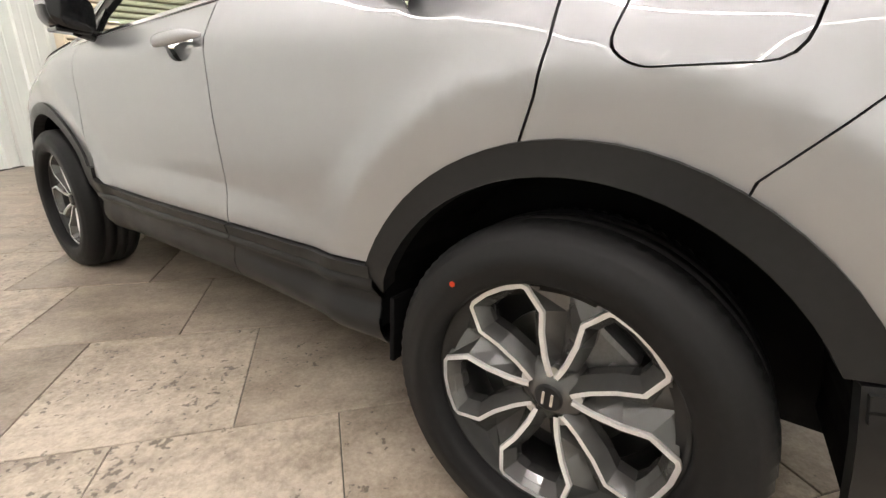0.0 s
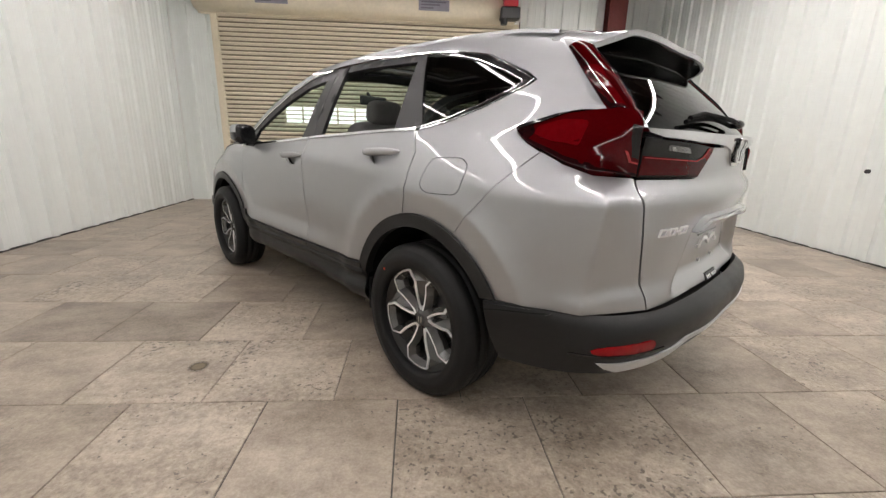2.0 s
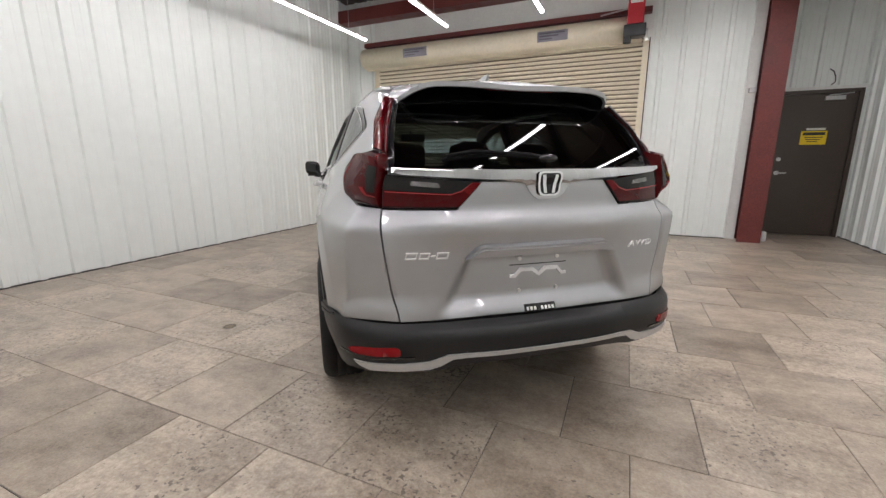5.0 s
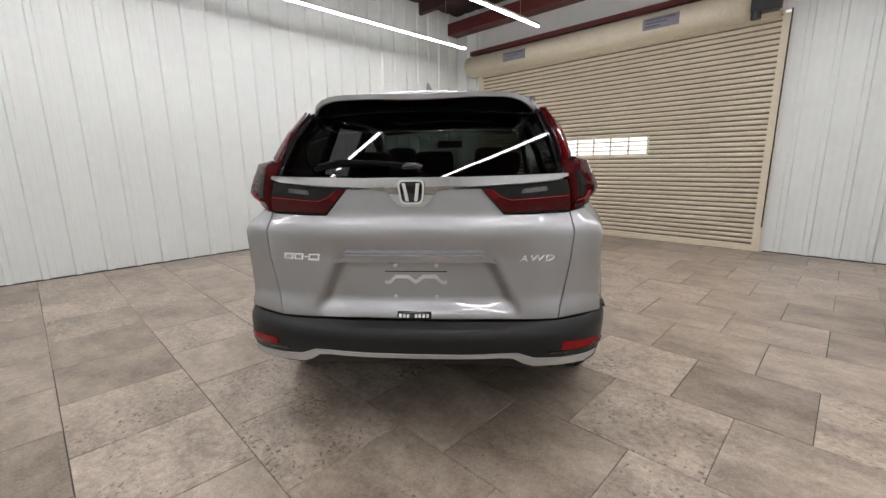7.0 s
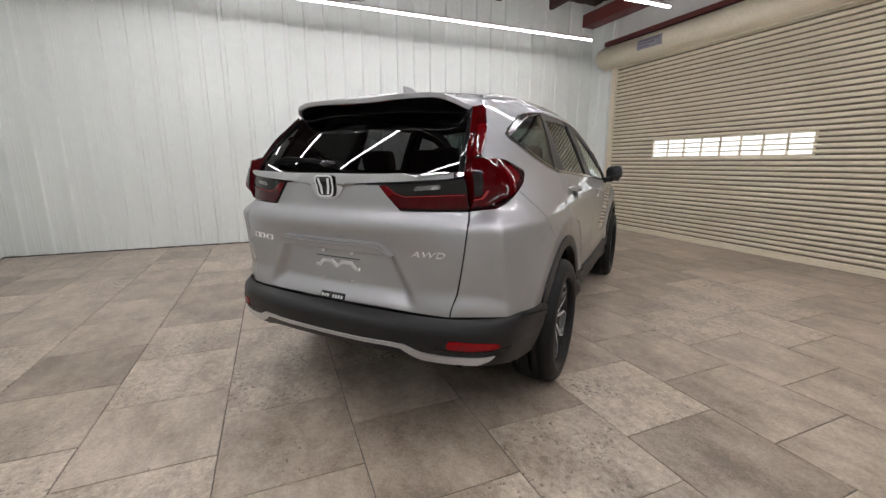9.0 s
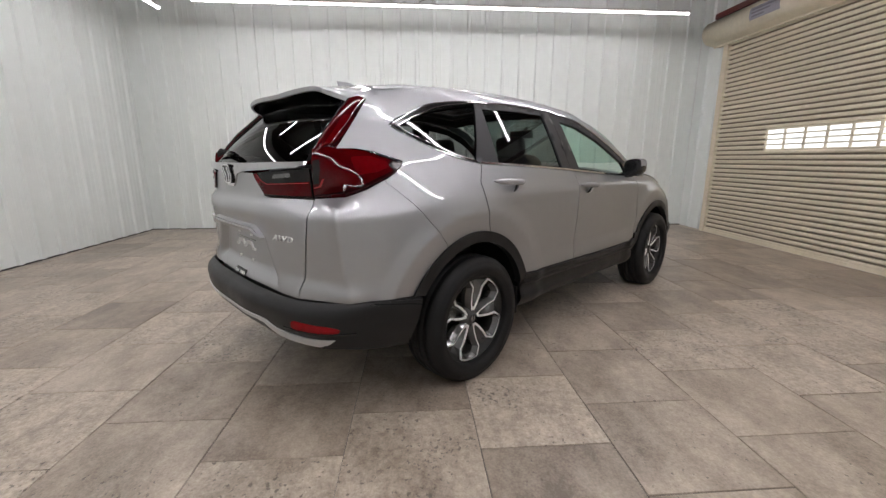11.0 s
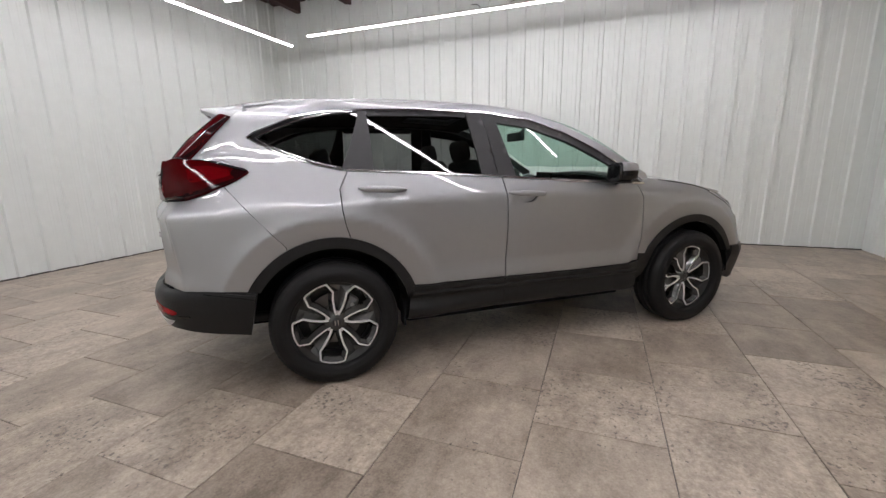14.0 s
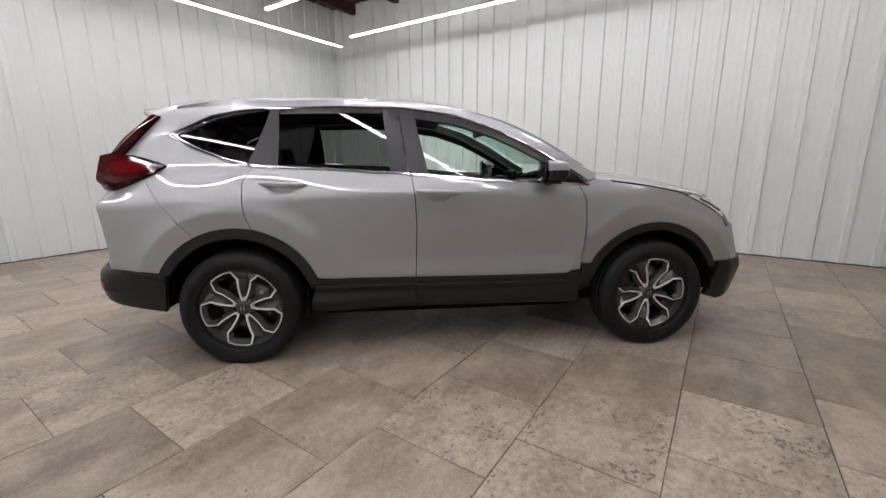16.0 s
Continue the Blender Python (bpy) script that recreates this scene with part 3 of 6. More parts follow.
class Skin:
    """A closed half outline in plan for every height, from the rear centre round the side to the front centre.
    Each control line gives (z, x, y) along the height; s is the distance along the outline."""

    def __init__(self, lines, creases=(), blur_s=2, blur_z=2, bulge=True):
        ctrl = np.array([[np.interp(ZS, l[0], l[1]), np.interp(ZS, l[0], l[2])] for l in lines])  # k, 2, z
        ref = ctrl[:, :, int((0.8 - 0.2) / 0.01)]
        span = [max(np.linalg.norm(q - p), 0.02) for p, q in zip(ref, ref[1:])]
        way = [(q - p) / d for p, q, d in zip(ctrl, ctrl[1:], span)]  # slope of each stretch
        lean = [way[0]] + [(way[a] * span[a - 1] + way[a - 1] * span[a]) / (span[a] + span[a - 1]) for a in range(1, len(way))] + [way[-1]]
        lean[0] = lean[0] * np.array([[1.0], [0.0]])
        lean[-1] = lean[-1] * np.array([[1.0], [0.0]])
        xs, ys = [], []
        for a in range(len(lines) - 1):
            n = max(2, int(span[a] / 0.01))
            m0 = way[a] if a in creases else lean[a]
            m1 = way[a] if a + 1 in creases else lean[a + 1]
            for g in np.arange(n) / n:
                h = (2 * g ** 3 - 3 * g ** 2 + 1) * ctrl[a] + (g ** 3 - 2 * g ** 2 + g) * span[a] * m0 + (3 * g ** 2 - 2 * g ** 3) * ctrl[a + 1] + (g ** 3 - g ** 2) * span[a] * m1
                xs.append(h[0]), ys.append(h[1])
        xs.append(ctrl[-1, 0]), ys.append(ctrl[-1, 1])
        X, Y = np.array(xs).T, np.array(ys).T  # z, s
        n = 3 * blur_s
        Xm = np.concatenate([-X[:, n:0:-1], X, -X[:, -2:-n - 2:-1]], 1)
        Ym = np.concatenate([Y[:, n:0:-1], Y, Y[:, -2:-n - 2:-1]], 1)
        X, Y = smooth1(Xm, blur_s, 1)[:, n:-n], smooth1(Ym, blur_s, 1)[:, n:-n]
        X, Y = smooth1(X, blur_z, 0), smooth1(Y, blur_z, 0)
        if bulge:
            for yc, zc in ((0.0, 0.352), (2.66, 0.352)):
                r = np.hypot(Y - yc, ZS[:, None] - zc)
                rise, fall = np.clip((r - 0.49) / 0.125, 0, 1), np.clip((r - 0.615) / 0.09, 0, 1)
                lift = 0.016 * rise * (1 - fall) ** 1.5
                X += np.where(X > 0.6, lift * np.clip((1.08 - ZS[:, None]) / 0.12, 0, 1), 0)
        self.X, self.Y = X, Y
        zi = int((0.8 - 0.2) / 0.01)
        self.s = np.concatenate([[0], np.cumsum(np.hypot(np.diff(X[zi]), np.diff(Y[zi])))])
        self.base = 0.009
        self.disp = None
        self.kr = int(np.argmax(X[zi]))

    def row(self, a, z):
        i = min(max((z - ZS[0]) / 0.01, 0), len(ZS) - 1.001)
        k = int(i)
        return a[k] * (1 - i + k) + a[k + 1] * (i - k)

    def at_y(self, y, z):
        Y, X = self.row(self.Y, z), self.row(self.X, z)
        return float(np.interp(y, np.maximum.accumulate(Y), self.s))

    def at_x(self, x, z):
        X = self.row(self.X, z)
        k = int(np.argmax(X[: len(X) // 2]))
        return float(np.interp(abs(x), np.maximum.accumulate(X[: k + 1]), self.s[: k + 1])) * (1 if x >= 0 else -1)

    def raw(self, s, z):
        a = abs(s)
        p = np.array([np.interp(a, self.s, self.row(self.X, z)), np.interp(a, self.s, self.row(self.Y, z)), z])
        if s < 0:
            p[0] = -p[0]
        return p

    def place(self, s, z, off=0.0):
        e = self.base
        p = self.raw(s, z)
        n = np.cross(self.raw(s + e, z) - self.raw(s - e, z), self.raw(s, z + e) - self.raw(s, z - e))
        n /= np.linalg.norm(n) + 1e-12
        d = off + (self.disp(s, z, p) if self.disp else 0.0)
        return p + n * d


class Sheet:
    """A crowned sheet over the plan: height along the middle and its fall to the sides."""

    def __init__(self, ys, zs, crown):
        self.ys, self.zs, self.crown = ys, zs, crown
        g = np.linspace(ys[0], ys[-1], 200)
        self.g = g
        self.h = smooth1(np.interp(g, ys, zs)[None, :], 8, 1, True)[0]

    def at(self, x, y):
        return float(np.interp(y, self.g, self.h)) - self.crown * (x / 0.6) ** 2

    def place(self, x, y, off=0.0):
        e = 0.01
        n = np.array([-(self.at(x + e, y) - self.at(x - e, y)) / 2 / e, -(self.at(x, y + e) - self.at(x, y - e)) / 2 / e, 1.0])
        n /= np.linalg.norm(n)
        return np.array([x, y, self.at(x, y)]) + n * off


def inside(pts, loops):
    x, y = pts[:, 0], pts[:, 1]
    res = np.zeros(len(pts), bool)
    for lp in loops:
        x0, y0 = lp[:, 0], lp[:, 1]
        x1, y1 = np.roll(x0, -1), np.roll(y0, -1)
        for a, b, c, d in zip(x0, y0, x1, y1):
            if b == d:
                continue
            hit = ((b > y) != (d > y)) & (x < (c - a) * (y - b) / (d - b) + a)
            res ^= hit
    return res


def densify(loop, step):
    out = []
    for p, q in zip(loop, loop[1:] + loop[:1]):
        p, q = np.array(p, float), np.array(q, float)
        n = max(1, int(round(np.linalg.norm(q - p) / step)))
        out += [p + (q - p) * i / n for i in range(n)]
    return np.array(out)


def rounded(loop, r, n=4):
    """Round the corners of a polygon."""
    out = []
    m = len(loop)
    for i in range(m):
        p, a, b = (np.array(loop[j % m], float) for j in (i, i - 1, i + 1))
        la, lb = np.linalg.norm(a - p), np.linalg.norm(b - p)
        k = min(r, la * 0.45, lb * 0.45)
        s, e = p + (a - p) / la * k, p + (b - p) / lb * k
        for t in np.linspace(0, 1, n + 1):
            out.append(tuple((1 - t) ** 2 * s + 2 * t * (1 - t) * p + t * t * e))
    return out


def panel(name, loops, surf, mat, parent, off=0.0, thick=0.012, step=0.03, flip=False, label="", inset=0.0):
    """Cut a piece with the given outlines out of a surface, with its own edge depth. flip: the mirrored side of the car."""
    loops = [densify(l, step) for l in loops]
    allp = np.concatenate(loops)
    lo, hi = allp.min(0), allp.max(0)
    gx, gy = np.meshgrid(np.arange(lo[0] + step / 2, hi[0], step), np.arange(lo[1] + step / 2, hi[1], step))
    gx[1::2] += step / 2
    grid = np.stack([gx.ravel(), gy.ravel()], 1)
    grid = grid[inside(grid, loops)]
    if len(grid):
        d = np.min(np.linalg.norm(grid[:, None, :] - allp[None, :, :], axis=2), axis=1)
        grid = grid[d > step * 0.55]
    pts = np.concatenate([allp, grid]) if len(grid) else allp
    edges, k = [], 0
    for l in loops:
        n = len(l)
        edges += [(k + i, k + (i + 1) % n) for i in range(n)]
        k += n
    vs, es, fs, *_ = delaunay_2d_cdt([Vector((float(p[0]), float(p[1]))) for p in pts], edges, [], 0, 1e-6)
    V2 = np.array([(v.x, v.y) for v in vs])
    F = np.array([f[:] for f in fs])
    F = F[inside(V2[F].mean(1), loops)]
    P = np.array([surf.place(a, b, off) for a, b in V2])
    Q = np.array([surf.place(a, b, off - thick) for a, b in V2])
    N = (P - Q) / np.linalg.norm(P - Q, axis=1)[:, None]
    if mat in (G_FRONT, G_REAR, G_HATCH) and surf is BODY:
        a, b = (V2 - V2.mean(0)).T
        field = np.stack([np.ones_like(a), a, b] + ([a * b, a * a, b * b] if mat is G_HATCH else []), 1)
        N = field @ np.linalg.lstsq(field, N, rcond=None)[0]
        N /= np.linalg.norm(N, axis=1)[:, None]
    if flip:
        P, Q, N = P * (-1, 1, 1), Q * (-1, 1, 1), N * (-1, 1, 1)
    c = np.cross(P[F[:, 1]] - P[F[:, 0]], P[F[:, 2]] - P[F[:, 0]])
    wrong = (c * N[F[:, 0]]).sum(1) < 0
    F[wrong] = F[wrong][:, ::-1]
    count = {}
    for f in F:
        for i in range(3):
            e = (f[i], f[(i + 1) % 3])
            count[e] = 1
    rim = [e for e in count if (e[1], e[0]) not in count]
    used = sorted({i for e in rim for i in e})
    idx = {v: j for j, v in enumerate(used)}
    n0, n1 = len(P), len(used)
    verts = np.concatenate([P, P[used], Q[used]])
    faces = [tuple(int(i) for i in f) for f in F] + [(n0 + idx[b], n0 + idx[a], n0 + n1 + idx[a], n0 + n1 + idx[b]) for a, b in rim]
    me = bpy.data.meshes.new(name)
    me.from_pydata([tuple(map(float, v)) for v in verts], [], faces)
    me.materials.append(mat)
    me.polygons.foreach_set("use_smooth", [True] * len(F) + [False] * len(rim))
    me.update()
    if mat in (M_PAINT, M_CHROME, M_CLAD, M_LAMPRED, M_LAMPBRIGHT, M_LAMPEDGE, M_SMOKE, G_FRONT, G_REAR, G_HATCH) and name != "tailgate":
        me.normals_split_custom_set([tuple(map(float, N[i])) for f in F for i in f] + [tuple(me.polygons[j].normal) for j in range(len(F), len(F) + len(rim)) for _ in range(4)])
    ob = new(name, me)
    ob.parent = parent
    if label:
        ob["label"] = label
    return ob


# height, half width and length of the control lines of the body
CTRL = [
    ((0.5, 0.62, 0.70, 0.89, 0.985, 1.02, 1.06, 1.15, 1.20, 1.25, 1.35, 1.50, 1.57, 1.62), (0.0,) * 14,
     (-0.92, -0.93, -0.937, -0.930, -0.960, -0.952, -0.928, -0.928, -0.918, -0.880, -0.775, -0.605, -0.52, -0.44)),
    ((0.5, 0.62, 0.70, 0.89, 0.985, 1.02, 1.06, 1.15, 1.20, 1.25, 1.35, 1.50, 1.57, 1.62), (0.31,) * 7 + (0.30,) * 4 + (0.27, 0.26, 0.25),
     (-0.91, -0.918, -0.922, -0.918, -0.944, -0.935, -0.908, -0.910, -0.902, -0.866, -0.762, -0.592, -0.505, -0.425)),
    # between the middle and the gap of the tailgate
    ((0.5, 0.62, 0.66, 0.71, 0.872, 0.985, 1.02, 1.06, 1.15, 1.20, 1.25, 1.35, 1.50, 1.60), (0.49, 0.49, 0.495, 0.50, 0.51, 0.515, 0.51, 0.505, 0.50, 0.49, 0.48, 0.465, 0.435, 0.39),
     (-0.895, -0.907, -0.902, -0.890, -0.893, -0.905, -0.897, -0.862, -0.866, -0.862, -0.824, -0.733, -0.564, -0.415)),
    # the gap of the tailgate and the rear edge of the lamp column
    ((0.5, 0.615, 0.66, 0.71, 0.872, 0.985, 1.00, 1.03, 1.07, 1.10, 1.15, 1.215, 1.30, 1.378, 1.506, 1.60), (0.60, 0.606, 0.613, 0.626, 0.654, 0.665, 0.664, 0.659, 0.652, 0.648, 0.642, 0.627, 0.613, 0.600, 0.553, 0.50),
     (-0.880, -0.888, -0.880, -0.857, -0.857, -0.850, -0.843, -0.815, -0.798, -0.802, -0.808, -0.803, -0.742, -0.678, -0.537, -0.41)),
    # the shallow hollow between gap and crease
    ((0.5, 0.615, 0.66, 0.70, 0.72, 0.872, 0.985, 1.005, 1.035, 1.07, 1.10, 1.15, 1.215, 1.273, 1.30, 1.40, 1.507, 1.60), (0.71, 0.715, 0.72, 0.724, 0.732, 0.736, 0.739, 0.736, 0.714, 0.693, 0.682, 0.671, 0.648, 0.629, 0.623, 0.603, 0.565, 0.51),
     (-0.81, -0.822, -0.816, -0.798, -0.796, -0.799, -0.807, -0.803, -0.784, -0.760, -0.752, -0.756, -0.752, -0.722, -0.70, -0.615, -0.505, -0.38)),
    # the upright crease of the corner, and the front edge of the lamp column
    ((0.5, 0.60, 0.645, 0.675, 0.71, 0.852, 0.985, 1.005, 1.035, 1.065, 1.10, 1.15, 1.215, 1.273, 1.30, 1.40, 1.507, 1.60), (0.815, 0.818, 0.818, 0.808, 0.802, 0.799, 0.797, 0.790, 0.762, 0.733, 0.714, 0.696, 0.664, 0.638, 0.632, 0.608, 0.576, 0.52),
     (-0.735, -0.750, -0.752, -0.746, -0.755, -0.771, -0.786, -0.779, -0.750, -0.720, -0.702, -0.700, -0.695, -0.681, -0.66, -0.57, -0.472, -0.35)),
    ((0.5, 0.62, 0.8, 0.975, 1.00, 1.03, 1.065, 1.10, 1.139, 1.20, 1.26, 1.30, 1.40, 1.50, 1.60), (0.860, 0.861, 0.861, 0.857, 0.851, 0.828, 0.798, 0.774, 0.752, 0.718, 0.683, 0.668, 0.644, 0.606, 0.55),
     (-0.58,) * 9 + (-0.57, -0.55, -0.53, -0.45, -0.36, -0.25)),
    ((0.5, 0.62, 0.8, 0.985, 1.015, 1.05, 1.10, 1.15, 1.21, 1.26, 1.35, 1.50, 1.60), (0.888, 0.889, 0.890, 0.886, 0.878, 0.858, 0.826, 0.792, 0.750, 0.726, 0.698, 0.638, 0.578),
     (-0.38,) * 9 + (-0.36, -0.31, -0.21, -0.12)),
    ((0.3, 0.5, 0.62, 0.8, 1.005, 1.03, 1.09, 1.15, 1.22, 1.35, 1.50, 1.56, 1.60, 1.63), (0.82, 0.885, 0.89, 0.894, 0.898, 0.894, 0.868, 0.840, 0.803, 0.748, 0.682, 0.65, 0.61, 0.56), (0.10,) * 14),
    ((0.3, 0.45, 0.52, 0.56, 0.63, 0.70, 0.80, 0.95, 1.035, 1.055, 1.11, 1.165, 1.20, 1.35, 1.50, 1.56, 1.60, 1.63), (0.79, 0.868, 0.894, 0.892, 0.882, 0.887, 0.894, 0.901, 0.904, 0.901, 0.876, 0.849, 0.832, 0.772, 0.70, 0.666, 0.63, 0.58), (1.10,) * 18),
    ((0.3, 0.5, 0.56, 0.63, 0.70, 0.8, 0.95, 1.02, 1.045, 1.12, 1.2, 1.35, 1.5, 1.6), (0.79, 0.884, 0.885, 0.877, 0.881, 0.887, 0.892, 0.889, 0.882, 0.845, 0.80, 0.735, 0.66, 0.60), (2.10,) * 14),
    ((0.3, 0.5, 0.8, 0.95, 1.03, 1.08, 1.12, 1.2), (0.85, 0.88, 0.89, 0.878, 0.85, 0.81, 0.765, 0.70), (2.65,) * 8),
    ((0.3, 0.5, 0.8, 0.9, 0.97, 1.05), (0.83, 0.865, 0.845, 0.815, 0.775, 0.72), (3.10, 3.12, 3.08, 3.05, 3.0, 2.95)),
    ((0.3, 0.5, 0.8, 0.9, 0.97, 1.05), (0.72, 0.77, 0.74, 0.70, 0.66, 0.60), (3.36, 3.38, 3.31, 3.26, 3.2, 3.1)),
    ((0.3, 0.5, 0.8, 0.9, 0.97, 1.05), (0.48, 0.50, 0.48, 0.46, 0.44, 0.40), (3.50, 3.52, 3.44, 3.38, 3.32, 3.2)),
    ((0.3, 0.5, 0.8, 0.9, 0.97, 1.05), (0.0,) * 6, (3.55, 3.57, 3.48, 3.42, 3.36, 3.24)),
]
BODY = Skin(CTRL, (3, 5), 1, 2)


def ramp01(t):
    t = min(max(t, 0.0), 1.0)
    return t * t * (3 - 2 * t)


def hatch_relief(s, z, p):
    """The pressed recess for the plate."""
    if p[1] > -0.8 or not 0.6 < z < 0.95:
        return 0.0
    x = abs(p[0])
    half = 0.345 + (0.865 - z) * 0.50
    return -0.048 * min(max((half - x) / 0.045, 0), 1) * ramp01((0.880 - z) / 0.02) * min(max((z - 0.63) / 0.06, 0), 1)


BODY.disp = hatch_relief
BUMP_CTRL = [
    ((0.28, 0.36, 0.44, 0.49, 0.555, 0.58, 0.60, 0.618), (0.0,) * 8, (-0.88, -0.94, -0.982, -1.004, -1.012, -1.004, -0.984, -0.936)),
    ((0.28, 0.36, 0.44, 0.49, 0.555, 0.58, 0.60, 0.618), (0.36,) * 8, (-0.868, -0.928, -0.968, -0.990, -0.998, -0.990, -0.970, -0.922)),
    ((0.28, 0.36, 0.44, 0.49, 0.555, 0.58, 0.60, 0.618), (0.62, 0.63, 0.64, 0.645, 0.645, 0.64, 0.63, 0.61), (-0.82, -0.872, -0.908, -0.920, -0.926, -0.918, -0.903, -0.880)),
    ((0.28, 0.36, 0.44, 0.49, 0.555, 0.58, 0.60, 0.618), (0.775, 0.795, 0.81, 0.82, 0.828, 0.828, 0.825, 0.815), (-0.73, -0.755, -0.778, -0.775, -0.763, -0.757, -0.742, -0.71)),
    ((0.28, 0.36, 0.44, 0.49, 0.555, 0.58, 0.60, 0.618), (0.826, 0.860, 0.885, 0.896, 0.899, 0.898, 0.894, 0.886), (-0.44,) * 8),
    ((0.28, 0.5, 0.62), (0.87, 0.91, 0.90), (-0.2,) * 3),
    ((0.28, 0.5, 0.62), (0.87, 0.91, 0.90), (0.1,) * 3),
    ((0.28, 0.5, 0.62), (0.0,) * 3, (0.2,) * 3),
]
BUMP = Skin(BUMP_CTRL, (), 3, 1, bulge=False)
ROOF = Sheet((-0.75, -0.55, -0.18, 0.2, 0.58, 0.97, 1.21, 1.46, 1.67, 1.88, 2.10, 2.24, 2.45),
             (1.585, 1.609, 1.646, 1.662, 1.669, 1.659, 1.642, 1.606, 1.552, 1.462, 1.335, 1.252, 1.13), 0.045)
HOOD = Sheet((2.2, 2.4, 2.6, 2.8, 3.0, 3.18, 3.32, 3.45), (1.172, 1.160, 1.148, 1.128, 1.092, 1.050, 0.99, 0.90), 0.05)



class Proud:
    """The lens surface of the tail lamp, which stands out of the body below its upper ledge."""

    def place(self, s, z, off=0.0):
        y = float(np.interp(abs(s), BODY.s, BODY.row(BODY.Y, z)))
        low = float(np.interp(-y, (0.39, 0.45, 0.513, 0.60, 0.70, 0.80), (1.205, 1.168, 1.141, 1.105, 1.074, 1.068)))
        reach = float(np.interp(-y, (0.39, 0.50, 0.60, 0.69, 0.74, 0.785, 0.81, 0.84), (0.0, 0.018, 0.050, 0.082, 0.080, 0.040, 0.012, 0.0)))
        out = reach * ramp01((z - low + 0.02) / 0.085) * (1 - ramp01((z - 1.240) / 0.036))
        fore, aft = -0.681 + (z - 1.273) * 0.901, -0.803 + (z - 1.215) * 0.90
        if z > 1.24 and aft < y < fore:
            out += 0.030 * ramp01((z - 1.24) / 0.04) * math.sin(math.pi * (y - aft) / (fore - aft)) * (1 - 0.4 * ramp01((z - 1.38) / 0.12))
        return BODY.place(s, z, off + out)


LENS = Proud()
car = thing("sport_utility_vehicle", "silver compact sport utility vehicle with dark grey cladding, parked", "car")


def Sd(pts):
    """Outline on the side, from (y, z)."""
    return [(BODY.at_y(y, z), z) for y, z in pts]


def Rr(pts, surf=BODY):
    """Outline on the rear, from (x, z)."""
    return [(surf.at_x(x, z), z) for x, z in pts]


def arc(cy, cz, r, a0, a1, n=16):
    return [(cy + r * math.cos(math.radians(a0 + (a1 - a0) * i / n)), cz + r * math.sin(math.radians(a0 + (a1 - a0) * i / n))) for i in range(n + 1)]


def belt(y):
    return float(np.interp(y, (-0.39, -0.216, -0.047, 0.08, 0.125, 0.495, 0.961, 1.064, 1.484, 1.81, 2.032, 2.2), (1.392, 1.308, 1.249, 1.22, 1.213, 1.194, 1.166, 1.158, 1.126, 1.108, 1.094, 1.085)))


def dlo_top(y):
    return float(np.interp(y, (-0.39, -0.255, -0.143, 0.022, 0.238, 0.625, 0.999, 1.327, 1.584, 1.852, 2.092, 2.17), (1.402, 1.459, 1.509, 1.535, 1.553, 1.563, 1.559, 1.518, 1.439, 1.308, 1.168, 1.115)))


RW, FW = (0.0, 0.352), (2.66, 0.352)
RO, RI = 0.503, 0.443
SILL = [(0.46, 0.530), (1.07, 0.522), (1.66, 0.512), (2.17, 0.514)]
seamR = [(0.118, 1.205), (0.067, 1.114), (0.071, 1.0), (0.085, 0.916), (0.108, 0.84)]
seamB = [(1.058, 1.15), (1.076, 1.022), (1.084, 0.849), (1.074, 0.52)]
seamA = [(2.12, 1.083), (2.162, 0.990), (2.174, 0.828), (2.155, 0.62), (2.151, 0.54)]
GAP = 0.0028


def shift(pts, dy):
    return [(y + dy, z) for y, z in pts]


def sill_z(y):
    return float(np.interp(y, [p[0] for p in SILL], [p[1] for p in SILL]))


def loft(rings, close_ends=True):
    bm = bmesh.new()
    rr = [[bm.verts.new(p) for p in r] for r in rings]
    n = len(rings[0])
    for a, b in zip(rr, rr[1:]):
        for i in range(n):
            j = (i + 1) % n
            bm.faces.new((a[i], a[j], b[j], b[i]))
    if close_ends:
        bm.faces.new(rr[0][::-1])
        bm.faces.new(rr[-1])
    bmesh.ops.recalc_face_normals(bm, faces=bm.faces[:])
    return bm


WING_TOP = ((2.24, 1.122), (2.35, 1.108), (2.5, 1.088), (2.7, 1.058), (2.85, 1.028), (2.96, 0.995), (3.08, 0.955))


